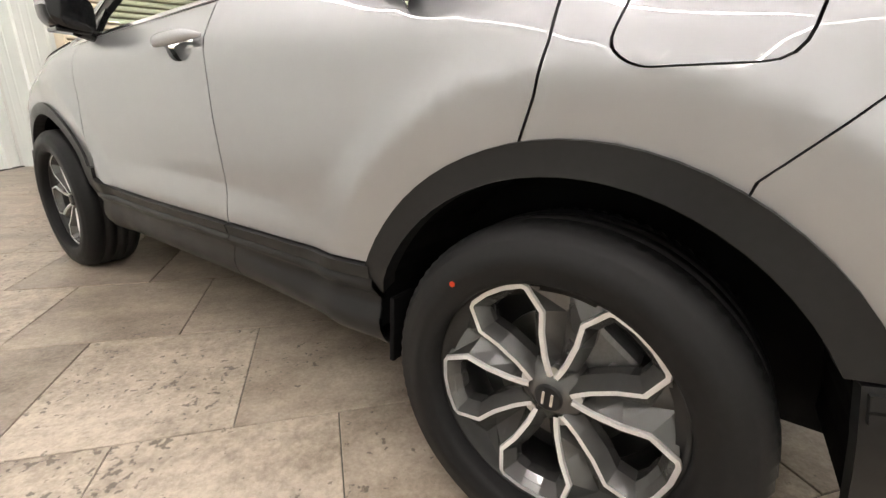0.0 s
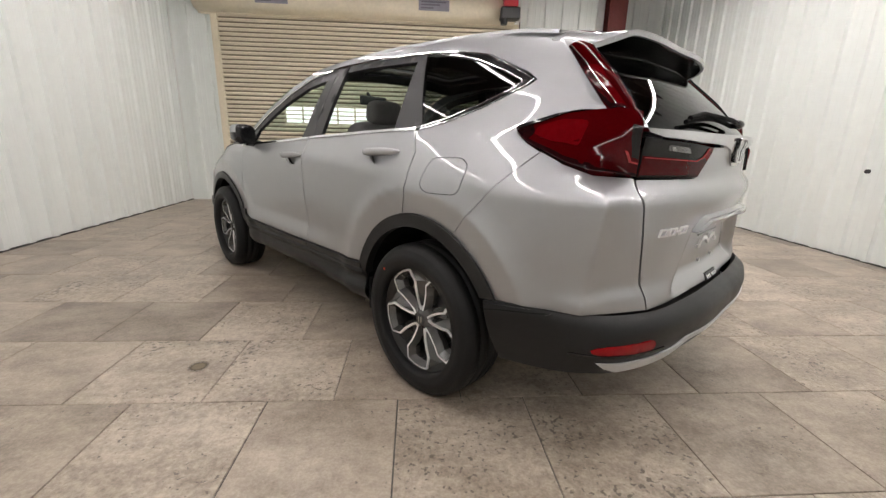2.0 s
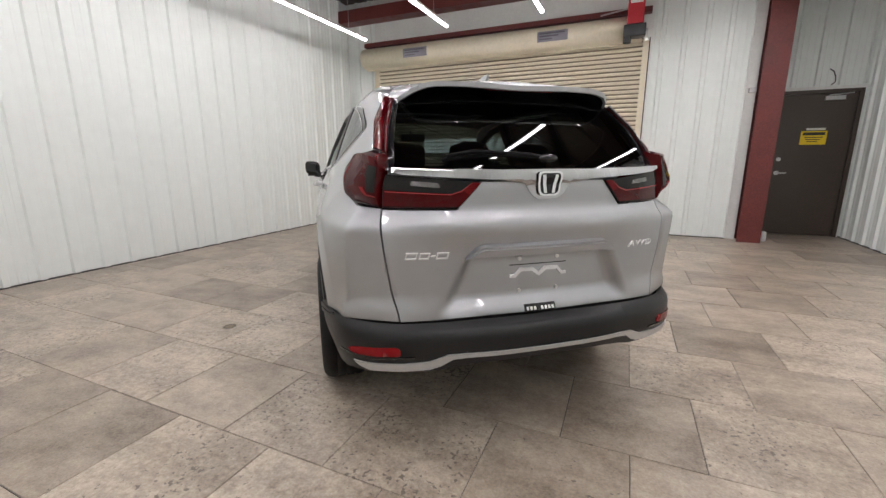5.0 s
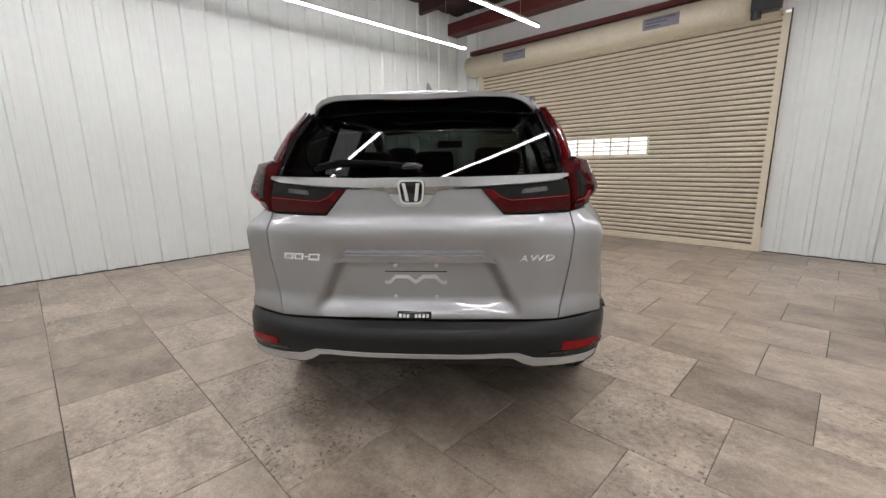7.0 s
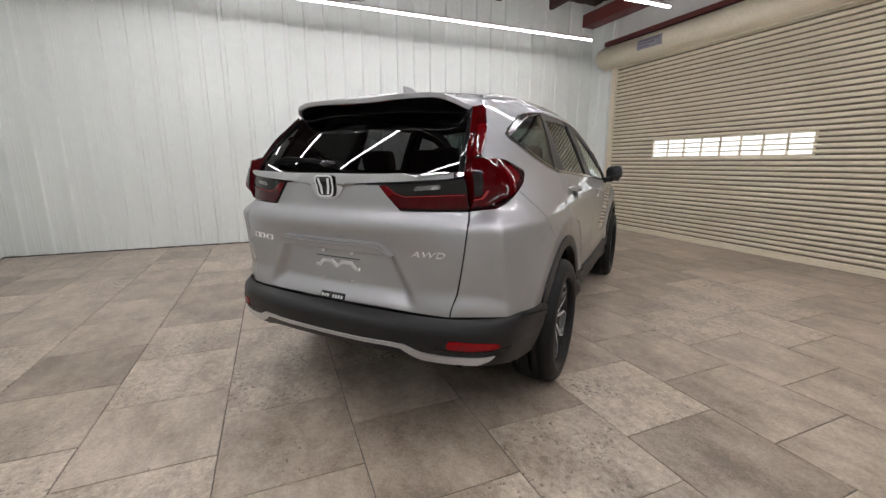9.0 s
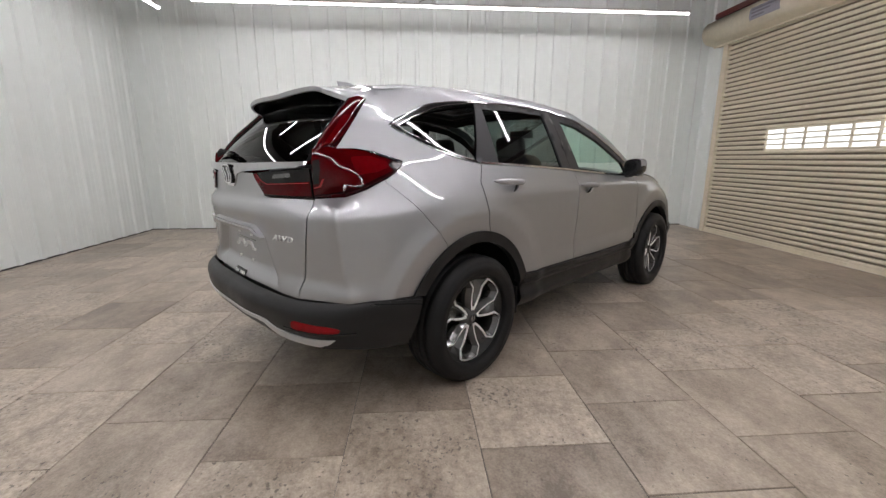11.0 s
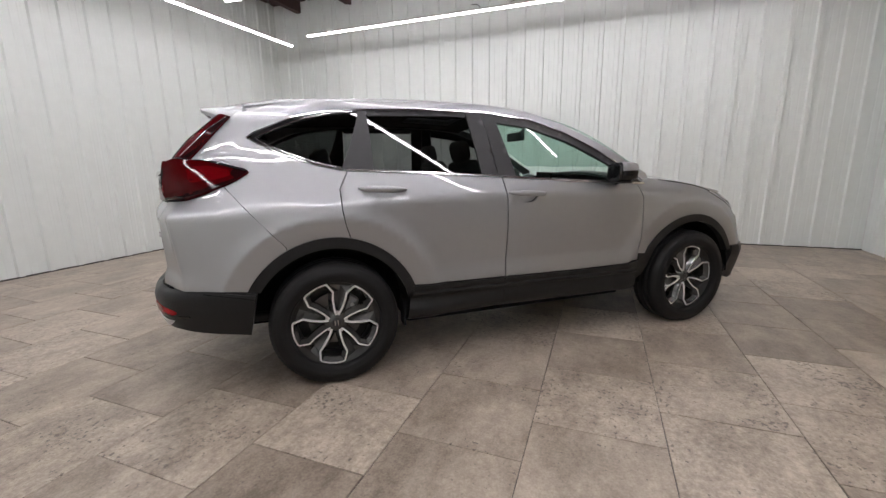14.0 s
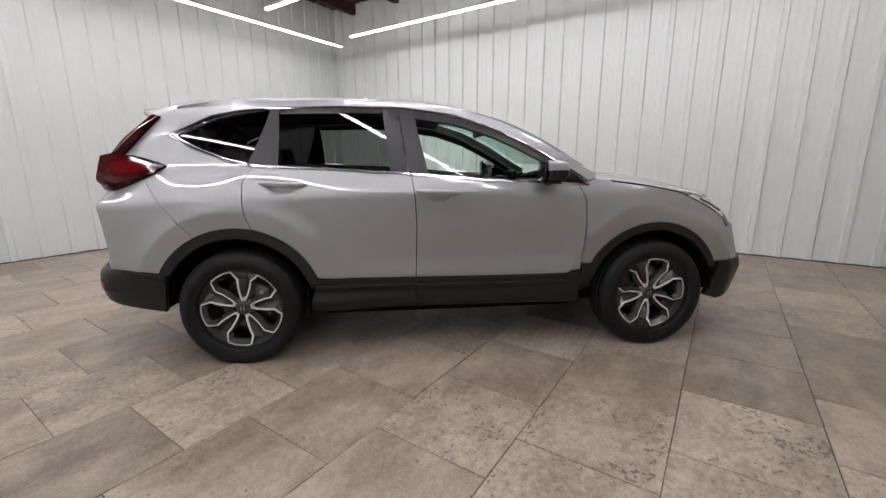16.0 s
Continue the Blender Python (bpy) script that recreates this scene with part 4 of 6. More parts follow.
def side(flip):
    k = dict(flip=flip)
    # quarter panel with the rear pillar, the roof rail and the pillar by the windscreen
    a0 = math.degrees(math.atan2(0.84 - RW[1], 0.108 - RW[0]))
    a1 = 180 - math.degrees(math.asin((0.592 - RW[1]) / RO))
    am = math.degrees(math.atan2(0.815 - RW[1], -0.235 - RW[0]))
    split = [(-0.233, 0.818), (-0.325, 0.925), (-0.42, 1.035), (-0.485, 1.108), (-0.513, 1.138)]
    quarter = Sd(shift(seamR, -GAP)[::1]) + Sd(arc(RW[0], RW[1], RO, a0 + 0.2, am, 12)) + Sd(shift(split, 0.002))
    quarter += Sd([(-0.45, 1.167), (-0.398, 1.199), (-0.386, 1.212), (-0.398, 1.223), (-0.50, 1.244), (-0.60, 1.264), (-0.679, 1.278), (-0.650, 1.31), (-0.570, 1.395), (-0.466, 1.509), (-0.43, 1.545)])
    cover = Sd(shift(split, -0.002)[::-1]) + Sd(arc(RW[0], RW[1], RO, am + 0.4, a1, 10)) + Sd([(-0.52, 0.602)]) + [(BODY.at_x(x, z), z) for x, z in ((0.80, 0.612), (0.70, 0.616), (0.609, 0.618), (0.616, 0.66), (0.629, 0.71), (0.644, 0.79), (0.657, 0.872), (0.668, 0.985), (0.667, 1.0), (0.662, 1.03), (0.655, 1.064))]
    cover += Sd([(-0.70, 1.070), (-0.60, 1.101)])
    panel("bumper_cover", [cover], BODY, M_PAINT, car, step=0.0125, **k)
    top = [(-0.40, 1.575), (-0.2, 1.600), (0.1, 1.618), (0.6, 1.626), (1.0, 1.616), (1.33, 1.578), (1.6, 1.497), (1.88, 1.365), (2.1, 1.235), (2.25, 1.155)]
    quarter += Sd(top) + Sd([(2.245, 1.13), (2.19, 1.112)])
    low = [(y, dlo_top(y) + 0.010) for y in (2.15, 2.05, 1.9, 1.75, 1.6, 1.45, 1.3, 1.15, 1.0, 0.8, 0.6, 0.4, 0.2, 0.05, -0.08, -0.16, -0.22, -0.27)]
    low += [(-0.355, 1.428), (-0.398, 1.398), (-0.376, 1.378)] + [(y, belt(y) - 0.010) for y in (-0.30, -0.216, -0.13, -0.047, 0.03, 0.075)]
    quarter += Sd(low)
    loops = [quarter]
    if flip:
        flap = rounded([(-0.045, 1.10), (-0.215, 1.105), (-0.258, 1.075), (-0.245, 0.962), (-0.06, 0.955), (-0.015, 0.985)], 0.04)
        loops.append(Sd(flap))
    q = panel("quarter_panel", loops, BODY, M_PAINT, car, **k)
    if flip:
        c = np.mean(flap, 0)
        inner = [tuple(c + (np.array(p) - c) * 0.962) for p in flap]
        panel("fuel_flap", [Sd(inner)], BODY, M_PAINT, car, thick=0.008, step=0.02, label="rounded fuel filler flap", **k)
    # hollows behind the pull handles
    hollow = lambda y0, z0: rounded([(y0 - 0.095, z0 + 0.004), (y0 - 0.05, z0 + 0.020), (y0 + 0.05, z0 + 0.020), (y0 + 0.095, z0 + 0.004), (y0 + 0.05, z0 - 0.044), (y0, z0 - 0.050), (y0 - 0.05, z0 - 0.044)], 0.02)
    # rear door
    d1 = Sd(shift(seamR, GAP)) + Sd(arc(RW[0], RW[1], RO, a0 - 0.5, math.degrees(math.asin((0.534 - RW[1]) / RO)), 14))
    d1 += Sd([(y, sill_z(y) + 0.004) for y in (0.5, 0.7, 0.9, 1.07)]) + Sd(shift(seamB, -GAP)[::-1]) + Sd([(y, belt(y) - 0.008) for y in (1.04, 0.9, 0.7, 0.5, 0.3, 0.125)])
    rear_door = panel("rear_door", [d1, Sd(hollow(0.30, 1.098))], BODY, M_PAINT, car, **k)
    d2 = Sd(shift(seamB, GAP)) + Sd([(y, sill_z(y) + 0.004) for y in (1.09, 1.3, 1.6, 1.9, 2.05)]) + Sd([(2.09, 0.538), (2.148, 0.540)]) + Sd(shift(seamA, -GAP)[::-1]) + Sd([(y, belt(y) - 0.008) for y in (2.10, 1.9, 1.6, 1.3, 1.07)])
    front_door = panel("front_door", [d2, Sd(hollow(1.215, 1.044))], BODY, M_PAINT, car, **k)
    # wing
    b0 = 180 - math.degrees(math.asin((0.585 - FW[1]) / RO))
    wing = Sd(shift(seamA[:4] + [(2.150, 0.585)], GAP)) + Sd(arc(FW[0], FW[1], RO - 0.012, b0, 24, 20))
    wing += Sd([(3.14, 0.565), (3.25, 0.565), (3.25, 0.66), (3.215, 0.80), (3.20, 0.848), (3.135, 0.892), (3.04, 0.944), (2.92, 0.998), (2.90, 1.008), (2.85, 1.028), (2.7, 1.058), (2.5, 1.088), (2.35, 1.108), (2.24, 1.122), (2.19, 1.105)])
    panel("wing", [wing], BODY, M_PAINT, car, **k)
    # pillars, glass and bright line
    panel("pillar_trim", [Sd([(1.036, belt(1.036)), (0.93, belt(0.93)), (0.885, dlo_top(0.885)), (0.987, dlo_top(0.987))])], BODY, M_PILLAR, rear_door, off=-0.002, thick=0.02, **k)
    panel("pillar_trim", [Sd([(1.165, belt(1.165)), (1.04, belt(1.04)), (0.99, dlo_top(0.99)), (1.075, dlo_top(1.075))])], BODY, M_PILLAR, front_door, off=-0.002, thick=0.02, **k)
    panel("pillar_trim", [Sd([(0.265, belt(0.265)), (0.088, belt(0.088) + 0.002), (0.213, dlo_top(0.213) - 0.002), (0.258, dlo_top(0.258))])], BODY, M_PILLAR, rear_door, off=-0.002, thick=0.02, **k)
    fr = [(y, dlo_top(y) - 0.030) for y in (0.27, 0.45, 0.65, 0.88)]
    panel("window_frame", [Sd([(0.257, dlo_top(0.257)), (0.45, dlo_top(0.45)), (0.65, dlo_top(0.65)), (0.885, dlo_top(0.885))] + fr[::-1])], BODY, M_PILLAR, rear_door, off=-0.006, thick=0.02, **k)
    ys = (1.08, 1.2, 1.33, 1.46, 1.6, 1.75, 1.9, 2.05, 2.13)
    panel("window_frame", [Sd([(y, dlo_top(y)) for y in ys] + [(y, max(belt(y) + 0.004, dlo_top(y) - 0.048)) for y in ys[::-1]])], BODY, M_PILLAR, front_door, off=-0.006, thick=0.02, **k)
    panel("sail_trim", [Sd([(2.17, belt(2.17) + 0.012), (2.0, belt(2.0) + 0.002), (1.955, belt(1.955) + 0.002), (1.94, dlo_top(1.94) - 0.04), (2.08, dlo_top(2.08) - 0.008)])], BODY, M_GLOSS, front_door, off=-0.003, thick=0.02, **k)
    qy = (0.205, 0.1, 0.0, -0.08)
    outer = [(0.235, dlo_top(0.235) + 0.006)] + [(y, dlo_top(y) + 0.007) for y in qy] + [(-0.143, 1.514), (-0.262, 1.460), (-0.352, 1.418), (-0.389, 1.397), (-0.370, 1.383)] + [(y, belt(y) - 0.007) for y in (-0.30, -0.216, -0.13, -0.047, 0.03, 0.095)]
    mid = [(0.228, dlo_top(0.228))] + [(y, dlo_top(y) - d) for y, d in zip(qy, (0.001, 0.005, 0.010, 0.015))] + [(-0.135, 1.486), (-0.235, 1.447), (-0.322, 1.408), (-0.346, 1.393), (-0.328, 1.374)] + [(y, belt(y) + d) for y, d in ((-0.27, 0.011), (-0.18, 0.009), (-0.12, 0.009), (-0.047, 0.006), (0.03, 0.005), (0.095, 0.004))]
    cq = np.array((-0.02, 1.39))

    def nearer(path, d):
        return [tuple(np.array(p) + (cq - np.array(p)) / np.linalg.norm(cq - np.array(p)) * d) for p in path]
    inner = nearer(mid, 0.0045)
    glass_loop = nearer(mid, 0.004)
    panel("quarter_glass", [Sd(glass_loop)], BODY, G_REAR, car, off=-0.006, thick=0.004, step=0.05, label="dark privacy glass", **k)
    panel("quarter_trim", [Sd(outer + mid[::-1])], BODY, M_GLOSS, car, off=0.0, thick=0.014, step=0.02, label="gloss black corner trim", **k)
    panel("window_surround", [Sd(mid + inner[::-1])], BODY, M_CHROME, car, off=0.004, thick=0.012, step=0.02, label="bright chrome strip round the glass", **k)
    panel("window_surround", [Sd(outer + nearer(outer, 0.004)[::-1])], BODY, M_CHROME, car, off=0.003, thick=0.012, step=0.02, label="bright chrome strip round the corner trim", **k)
    if not flip:
        panel("rear_window", [Sd([(0.262, belt(0.26)), (0.5, belt(0.5)), (0.7, belt(0.7)), (0.935, belt(0.935)), (0.89, dlo_top(0.89) - 0.02), (0.65, dlo_top(0.65) - 0.02), (0.45, dlo_top(0.45) - 0.02), (0.25, dlo_top(0.25) - 0.02)])], BODY, G_REAR, rear_door, off=-0.012, thick=0.004, step=0.06, label="dark privacy glass", **k)
        ys = (1.15, 1.4, 1.6, 1.8, 2.0)
        panel("front_window", [Sd([(y, belt(y)) for y in ys] + [(2.0, dlo_top(2.0) - 0.03), (1.8, dlo_top(1.8) - 0.03), (1.6, dlo_top(1.6) - 0.03), (1.4, dlo_top(1.4) - 0.03), (1.07, dlo_top(1.1) - 0.03)])], BODY, G_FRONT, front_door, off=-0.012, thick=0.004, step=0.06, label="pale green tinted glass", **k)
    for dn, (ya, yb) in ((rear_door, (0.115, 1.052)), (front_door, (1.062, 2.185))):
        ys = np.linspace(ya, yb, 24)
        panel("waist_moulding", [Sd([(y, belt(y) - 0.006) for y in ys] + [(y, belt(y) + 0.006) for y in ys[::-1]])], BODY, M_CHROME, dn, off=0.005, thick=0.012, label="bright chrome waist strip", **k)
    ys = np.linspace(0.225, 2.15, 60)
    panel("window_surround", [Sd([(y, dlo_top(y) - 0.002) for y in ys] + [(y, dlo_top(y) + 0.007) for y in ys[::-1]])], BODY, M_CHROME, car, off=0.004, thick=0.012, step=0.02, label="bright chrome strip over the windows", **k)
    # cladding round the arches and along the sill
    ra = arc(RW[0], RW[1], RO + 0.001, math.degrees(math.asin((0.526 - RW[1]) / RO)), a1, 26)
    rb = arc(RW[0], RW[1], RI, 148.6, 15, 26)
    panel("arch_cladding", [Sd(ra) + Sd(rb)], BODY, M_CLAD, car, off=0.012, thick=0.045, label="dark grey arch cladding", **k)
    fa = arc(FW[0], FW[1], RO - 0.011, b0 + 0.3, 22, 26)
    fb = arc(FW[0], FW[1], RI - 0.005, 24, 172, 26)
    panel("arch_cladding", [Sd(fa) + Sd(fb) + Sd([(2.19, 0.385), (2.158, 0.40), (2.154, 0.578)])], BODY, M_CLAD, car, off=0.012, thick=0.045, label="dark grey arch cladding", **k)
    for nm, ya, yb, own in (("sill_cladding", 0.40, 1.070, rear_door), ("sill_cladding", 1.076, 2.148, front_door)):
        ys = np.linspace(ya + (0.06 if ya < 1 else 0), yb, 12)
        up = [(y, sill_z(y) - 0.001 + 0.022 * ramp01((y - 2.03) / 0.05)) for y in ys]
        panel(nm, [Sd(up) + Sd([(y, sill_z(y) - 0.030) for y in ys[::-1]])], BODY, M_CLAD, own, off=0.016, thick=0.02, label="dark grey door moulding", **k)
        # rounded lower moulding: ribbed shoulder, hollow, full belly towards the rear wheel, tucked under edge
        rings = []
        for y in np.linspace(ya + (0.058 if ya < 1 else 0), yb, 20):
            w, tail = ramp01((1.12 - y) / 0.62), max(0.0, 1 - (y - ya) / 0.25) if ya < 1 else 0.0
            top, low = sill_z(y) - 0.033, float(np.interp(y, (0.40, 1.0, 2.15), (0.292, 0.309, 0.298)))
            xb = float(BODY.raw(BODY.at_y(y, 0.49), 0.49)[0])
            prof = ((0.0, 0.004), (0.03, 0.013), (0.09, 0.017), (0.15, 0.015), (0.19, 0.005), (0.28, -0.001 - 0.005 * w), (0.40, 0.003 - 0.002 * w), (0.52, 0.005 + 0.012 * w), (0.64, 0.003 + 0.015 * w), (0.77, -0.006 + 0.012 * w), (0.88, -0.020 + 0.008 * w), (0.96, -0.040), (1.0, -0.066), (1.0, -0.14), (0.0, -0.08))
            rings.append([((-1 if flip else 1) * (xb + dx), y - 0.045 * tail * min(f * 1.6, 1), top + (low - top) * f) for f, dx in prof])
        part(nm, loft(rings, False), M_CLAD, own, "dark grey rounded sill moulding", smooth=True)
    flap = (0.80, 0.882) if not flip else (-0.882, -0.80)
    part("mud_flap", box(*flap, 0.394, 0.409, 0.280, 0.455, 0.005), M_LINER, car, "black flap behind the sill")
    # lamps
    wing_low = [(-0.391, 1.212), (-0.402, 1.200), (-0.45, 1.169), (-0.513, 1.142), (-0.60, 1.106), (-0.70, 1.075)]
    wing_up = [(-0.679, 1.275), (-0.60, 1.261), (-0.50, 1.241), (-0.402, 1.222)]
    tail = Sd(wing_low) + Rr([(0.655, 1.068), (0.650, 1.12), (0.643, 1.17), (0.630, 1.215), (0.609, 1.30), (0.594, 1.378), (0.548, 1.506)])
    tail += Sd([(-0.469, 1.507), (-0.572, 1.393), (-0.648, 1.308)] + wing_up)
    lamp = panel("tail_lamp", [tail], LENS, M_LAMPRED, car, off=0.010, thick=0.05, step=0.018, label="dark red tail lamp lens", **k)
    panel("lamp_glow", [rounded(Sd([(-0.47, 1.190), (-0.55, 1.158), (-0.64, 1.135), (-0.65, 1.205), (-0.56, 1.222), (-0.48, 1.214)]), 0.02)], LENS, M_LAMPBRIGHT, lamp, off=0.0115, thick=0.004, step=0.015, label="brighter red reflector field", **k)
    # near-black band: shade along the lens's lower edge, put in as colour
    panel("lamp_foot", [Sd([(-0.43, 1.186)] + wing_low[2:]) + Rr([(0.655, 1.068), (0.654, 1.078)]) + Sd([(-0.70, 1.086), (-0.60, 1.118), (-0.513, 1.154)])], LENS, M_LAMPEDGE, lamp, off=0.0115, thick=0.004, step=0.012, label="lower edge with shade in its colour", **k)
    panel("lamp_tip", [Sd([(-0.391, 1.212), (-0.402, 1.200), (-0.45, 1.171), (-0.475, 1.195), (-0.45, 1.228), (-0.402, 1.221)])], LENS, M_LAMPEDGE, lamp, off=0.0125, thick=0.006, step=0.012, label="black tip", **k)
    wedge_front = [(-0.683, 1.279), (-0.648, 1.309), (-0.574, 1.393), (-0.472, 1.504)]
    wedge_back = [(-0.480, 1.502), (-0.566, 1.428), (-0.628, 1.366), (-0.682, 1.308), (-0.706, 1.282)]
    panel("lamp_wedge", [Sd(wedge_front + wedge_back)], LENS, M_LAMPEDGE, lamp, off=0.0125, thick=0.006, step=0.010, label="black wedge of the lamp column", **k)
    panel("lamp_wedge_edge", [Sd(wedge_back + [(y - 0.0025, z + 0.001) for y, z in wedge_back[::-1]])], LENS, M_CHROME, lamp, off=0.0145, thick=0.005, step=0.010, label="bright line beside the wedge", **k)
    panel("column_strip", [Rr([(0.6205, 1.285), (0.6085, 1.355), (0.594, 1.415), (0.604, 1.415), (0.619, 1.355), (0.631, 1.285)])], LENS, M_LAMPBRIGHT, lamp, off=0.0125, thick=0.004, step=0.012, label="bright red light guide", **k)
    panel("column_edge", [Rr([(0.612, 1.285), (0.595, 1.378), (0.549, 1.503), (0.545, 1.503), (0.592, 1.378), (0.6075, 1.285)])], LENS, M_GLOSS, lamp, off=0.013, thick=0.008, step=0.010, label="gloss black edge of the lamp column", **k)
    panel("lamp_smoke", [Rr([(0.6505, 1.125), (0.6435, 1.170), (0.632, 1.212), (0.643, 1.211), (0.656, 1.172), (0.663, 1.128)])], LENS, M_SMOKE, lamp, off=0.0125, thick=0.004, step=0.012, label="smoked lens", **k)
    panel("light_guide", [Rr([(0.652, 1.108), (0.652, 1.114), (0.664, 1.116), (0.667, 1.140), (0.671, 1.140), (0.669, 1.110)])], LENS, M_LAMPLINE, lamp, off=0.0135, thick=0.004, step=0.008, label="pale hooked light guide", **k)
    ledge = Sd([(-0.391, 1.214), (-0.402, 1.2225), (-0.50, 1.2415), (-0.60, 1.2615), (-0.679, 1.2755), (-0.745, 1.275), (-0.745, 1.262), (-0.66, 1.262), (-0.60, 1.249), (-0.50, 1.230), (-0.41, 1.212)])
    panel("lamp_ledge", [ledge], LENS, M_GLOSS, lamp, off=0.016, thick=0.012, step=0.012, label="gloss black upper ledge", **k)
    # handles
    for own, y0, z0 in ((rear_door, 0.30, 1.098), (front_door, 1.215, 1.044)):
        rings = []
        for f in np.linspace(-1, 1, 17):
            y = y0 + 0.0025 + 0.1375 * f
            zc = z0 + 0.010 - 0.05 * (y - y0)
            xb = float(BODY.raw(BODY.at_y(y, z0 + 0.01), z0 + 0.01)[0])
            xc, hh, hd = xb + 0.030 - 0.025 * f ** 4, 0.005 + 0.014 * (1 - f ** 4), 0.004 + 0.009 * (1 - f ** 4)
            rings.append([((-1 if flip else 1) * (xc + hd * math.cos(a)), y, zc + hh * math.sin(a)) for a in np.linspace(0, 2 * math.pi, 10, endpoint=False)])
        part("handle", loft(rings), M_PAINT, own, "body-coloured pull handle", smooth=True)
        bowl = [tuple(np.array((y0, z0 - 0.012)) + (np.array(p) - (y0, z0 - 0.012)) * 1.06) for p in hollow(y0, z0)]
        panel("handle_cup", [Sd(bowl)], BODY, M_PAINT, own, off=-0.030, thick=0.006, step=0.012, label="hollow behind the handle", **k)
    # mirror
    sg = -1 if flip else 1
    bm = bmesh.new()
    bmesh.ops.create_uvsphere(bm, u_segments=28, v_segments=18, radius=1)
    for v in bm.verts:
        x, y, z = v.co
        pw = lambda a, n: math.copysign(abs(a) ** n, a)
        v.co = Vector((sg * (0.948 + 0.070 * pw(x, 0.6)), 1.895 + (0.100 * pw(y, 0.7) if y > 0 else 0.050 * pw(y, 0.25)) + 0.02 * x, 1.172 + 0.066 * pw(z, 0.55) + 0.01 * x))
    if flip:
        bmesh.ops.reverse_faces(bm, faces=bm.faces[:])
    mir = part("door_mirror", bm, [M_PAINT, M_GLOSS], front_door, "silver door mirror with black base", smooth=True)
    for p in mir.data.polygons:
        p.material_index = 0 if p.center.y > 1.862 and p.center.z > 1.176 else 1
    bm = bmesh.new()
    bmesh.ops.create_uvsphere(bm, u_segments=28, v_segments=16, radius=1)
    for v in bm.verts:
        x, y, z = v.co
        v.co = Vector((sg * (0.948 + 0.068 * pw(x, 0.6)), 1.843 + 0.014 * y, 1.172 + 0.062 * pw(z, 0.6) + 0.01 * x))
    part("mirror_glass", bm, M_GLOSS, mir, "dark mirror glass", smooth=True)
    bm = bmesh.new()
    add_box(bm, min(sg * 0.895, sg * 1.00), max(sg * 0.895, sg * 1.00), 1.85, 1.95, 1.099, 1.114, 0.007)
    part("mirror_base", bm, M_GLOSS, mir, "gloss black lower shell")
    bm = bmesh.new()
    rod((sg * 0.82, 1.95, 1.10), (sg * 0.93, 1.88, 1.115), 0.026, 12, bm=bm)
    part("mirror_arm", bm, M_GLOSS, mir)
    # head lamp
    hl = [(2.925, 1.0), (3.05, 0.948), (3.14, 0.895), (3.20, 0.852), (3.215, 0.885), (3.18, 0.940), (3.09, 0.982), (2.98, 1.006)]
    hc = np.mean(hl, 0)
    panel("lamp_surround", [Sd([tuple(hc + (np.array(p) - hc) * 1.10) for p in hl])], BODY, M_GLOSS, car, off=0.002, thick=0.02, step=0.02, **k)
    panel("bonnet_gap", [Sd([(y, z + 0.003) for y, z in WING_TOP[1:]] + [(y, z - 0.004) for y, z in WING_TOP[:0:-1]])], BODY, M_LINER, car, off=0.0025, thick=0.01, step=0.02, **k)
    head = panel("head_lamp", [Sd(hl)], BODY, M_HEAD, car, off=0.007, thick=0.02, step=0.02, label="clear head lamp", **k)
    panel("lamp_reflector_bezel", [Sd([(3.02, 0.968), (3.10, 0.930), (3.17, 0.885), (3.185, 0.898), (3.11, 0.948), (3.03, 0.982)])], BODY, M_GLOSS, head, off=0.0085, thick=0.004, step=0.015, label="black lamp bezel", **k)
    panel("front_bumper_side", [Sd([(3.142, 0.56), (3.25, 0.56)]) + [(BODY.at_y(3.25, 0.5) + 0.12, 0.56), (BODY.at_y(3.25, 0.5) + 0.12, 0.30)] + Sd([(3.2, 0.275), (3.085, 0.315)])], BODY, M_CLAD, car, off=0.010, thick=0.03, label="dark grey bumper cladding", **k)
    return rear_door, front_door


side(False)
side(True)

# front end
smax = BODY.s[-1]
for fl in (False, True):
    panel("front_bumper", [[(BODY.at_y(3.255, 0.62), 0.563), (BODY.at_y(3.205, 0.78), 0.785), (smax - 0.02, 0.80), (smax - 0.02, 0.563)]], BODY, M_PAINT, car, flip=fl)
    panel("grille", [[(BODY.at_y(3.23, 0.85), 0.79), (BODY.at_y(3.2, 0.88), 0.88), (smax - 0.02, 0.90), (smax - 0.02, 0.806)]], BODY, M_GLOSS, car, off=-0.01, flip=fl, label="gloss black grille")
    panel("front_skirt", [[(BODY.at_y(3.2, 0.4) + 0.16, 0.30), (BODY.at_y(3.2, 0.4) + 0.16, 0.556), (smax - 0.02, 0.556), (smax - 0.02, 0.24)]], BODY, M_CLAD, car, off=0.01, flip=fl)

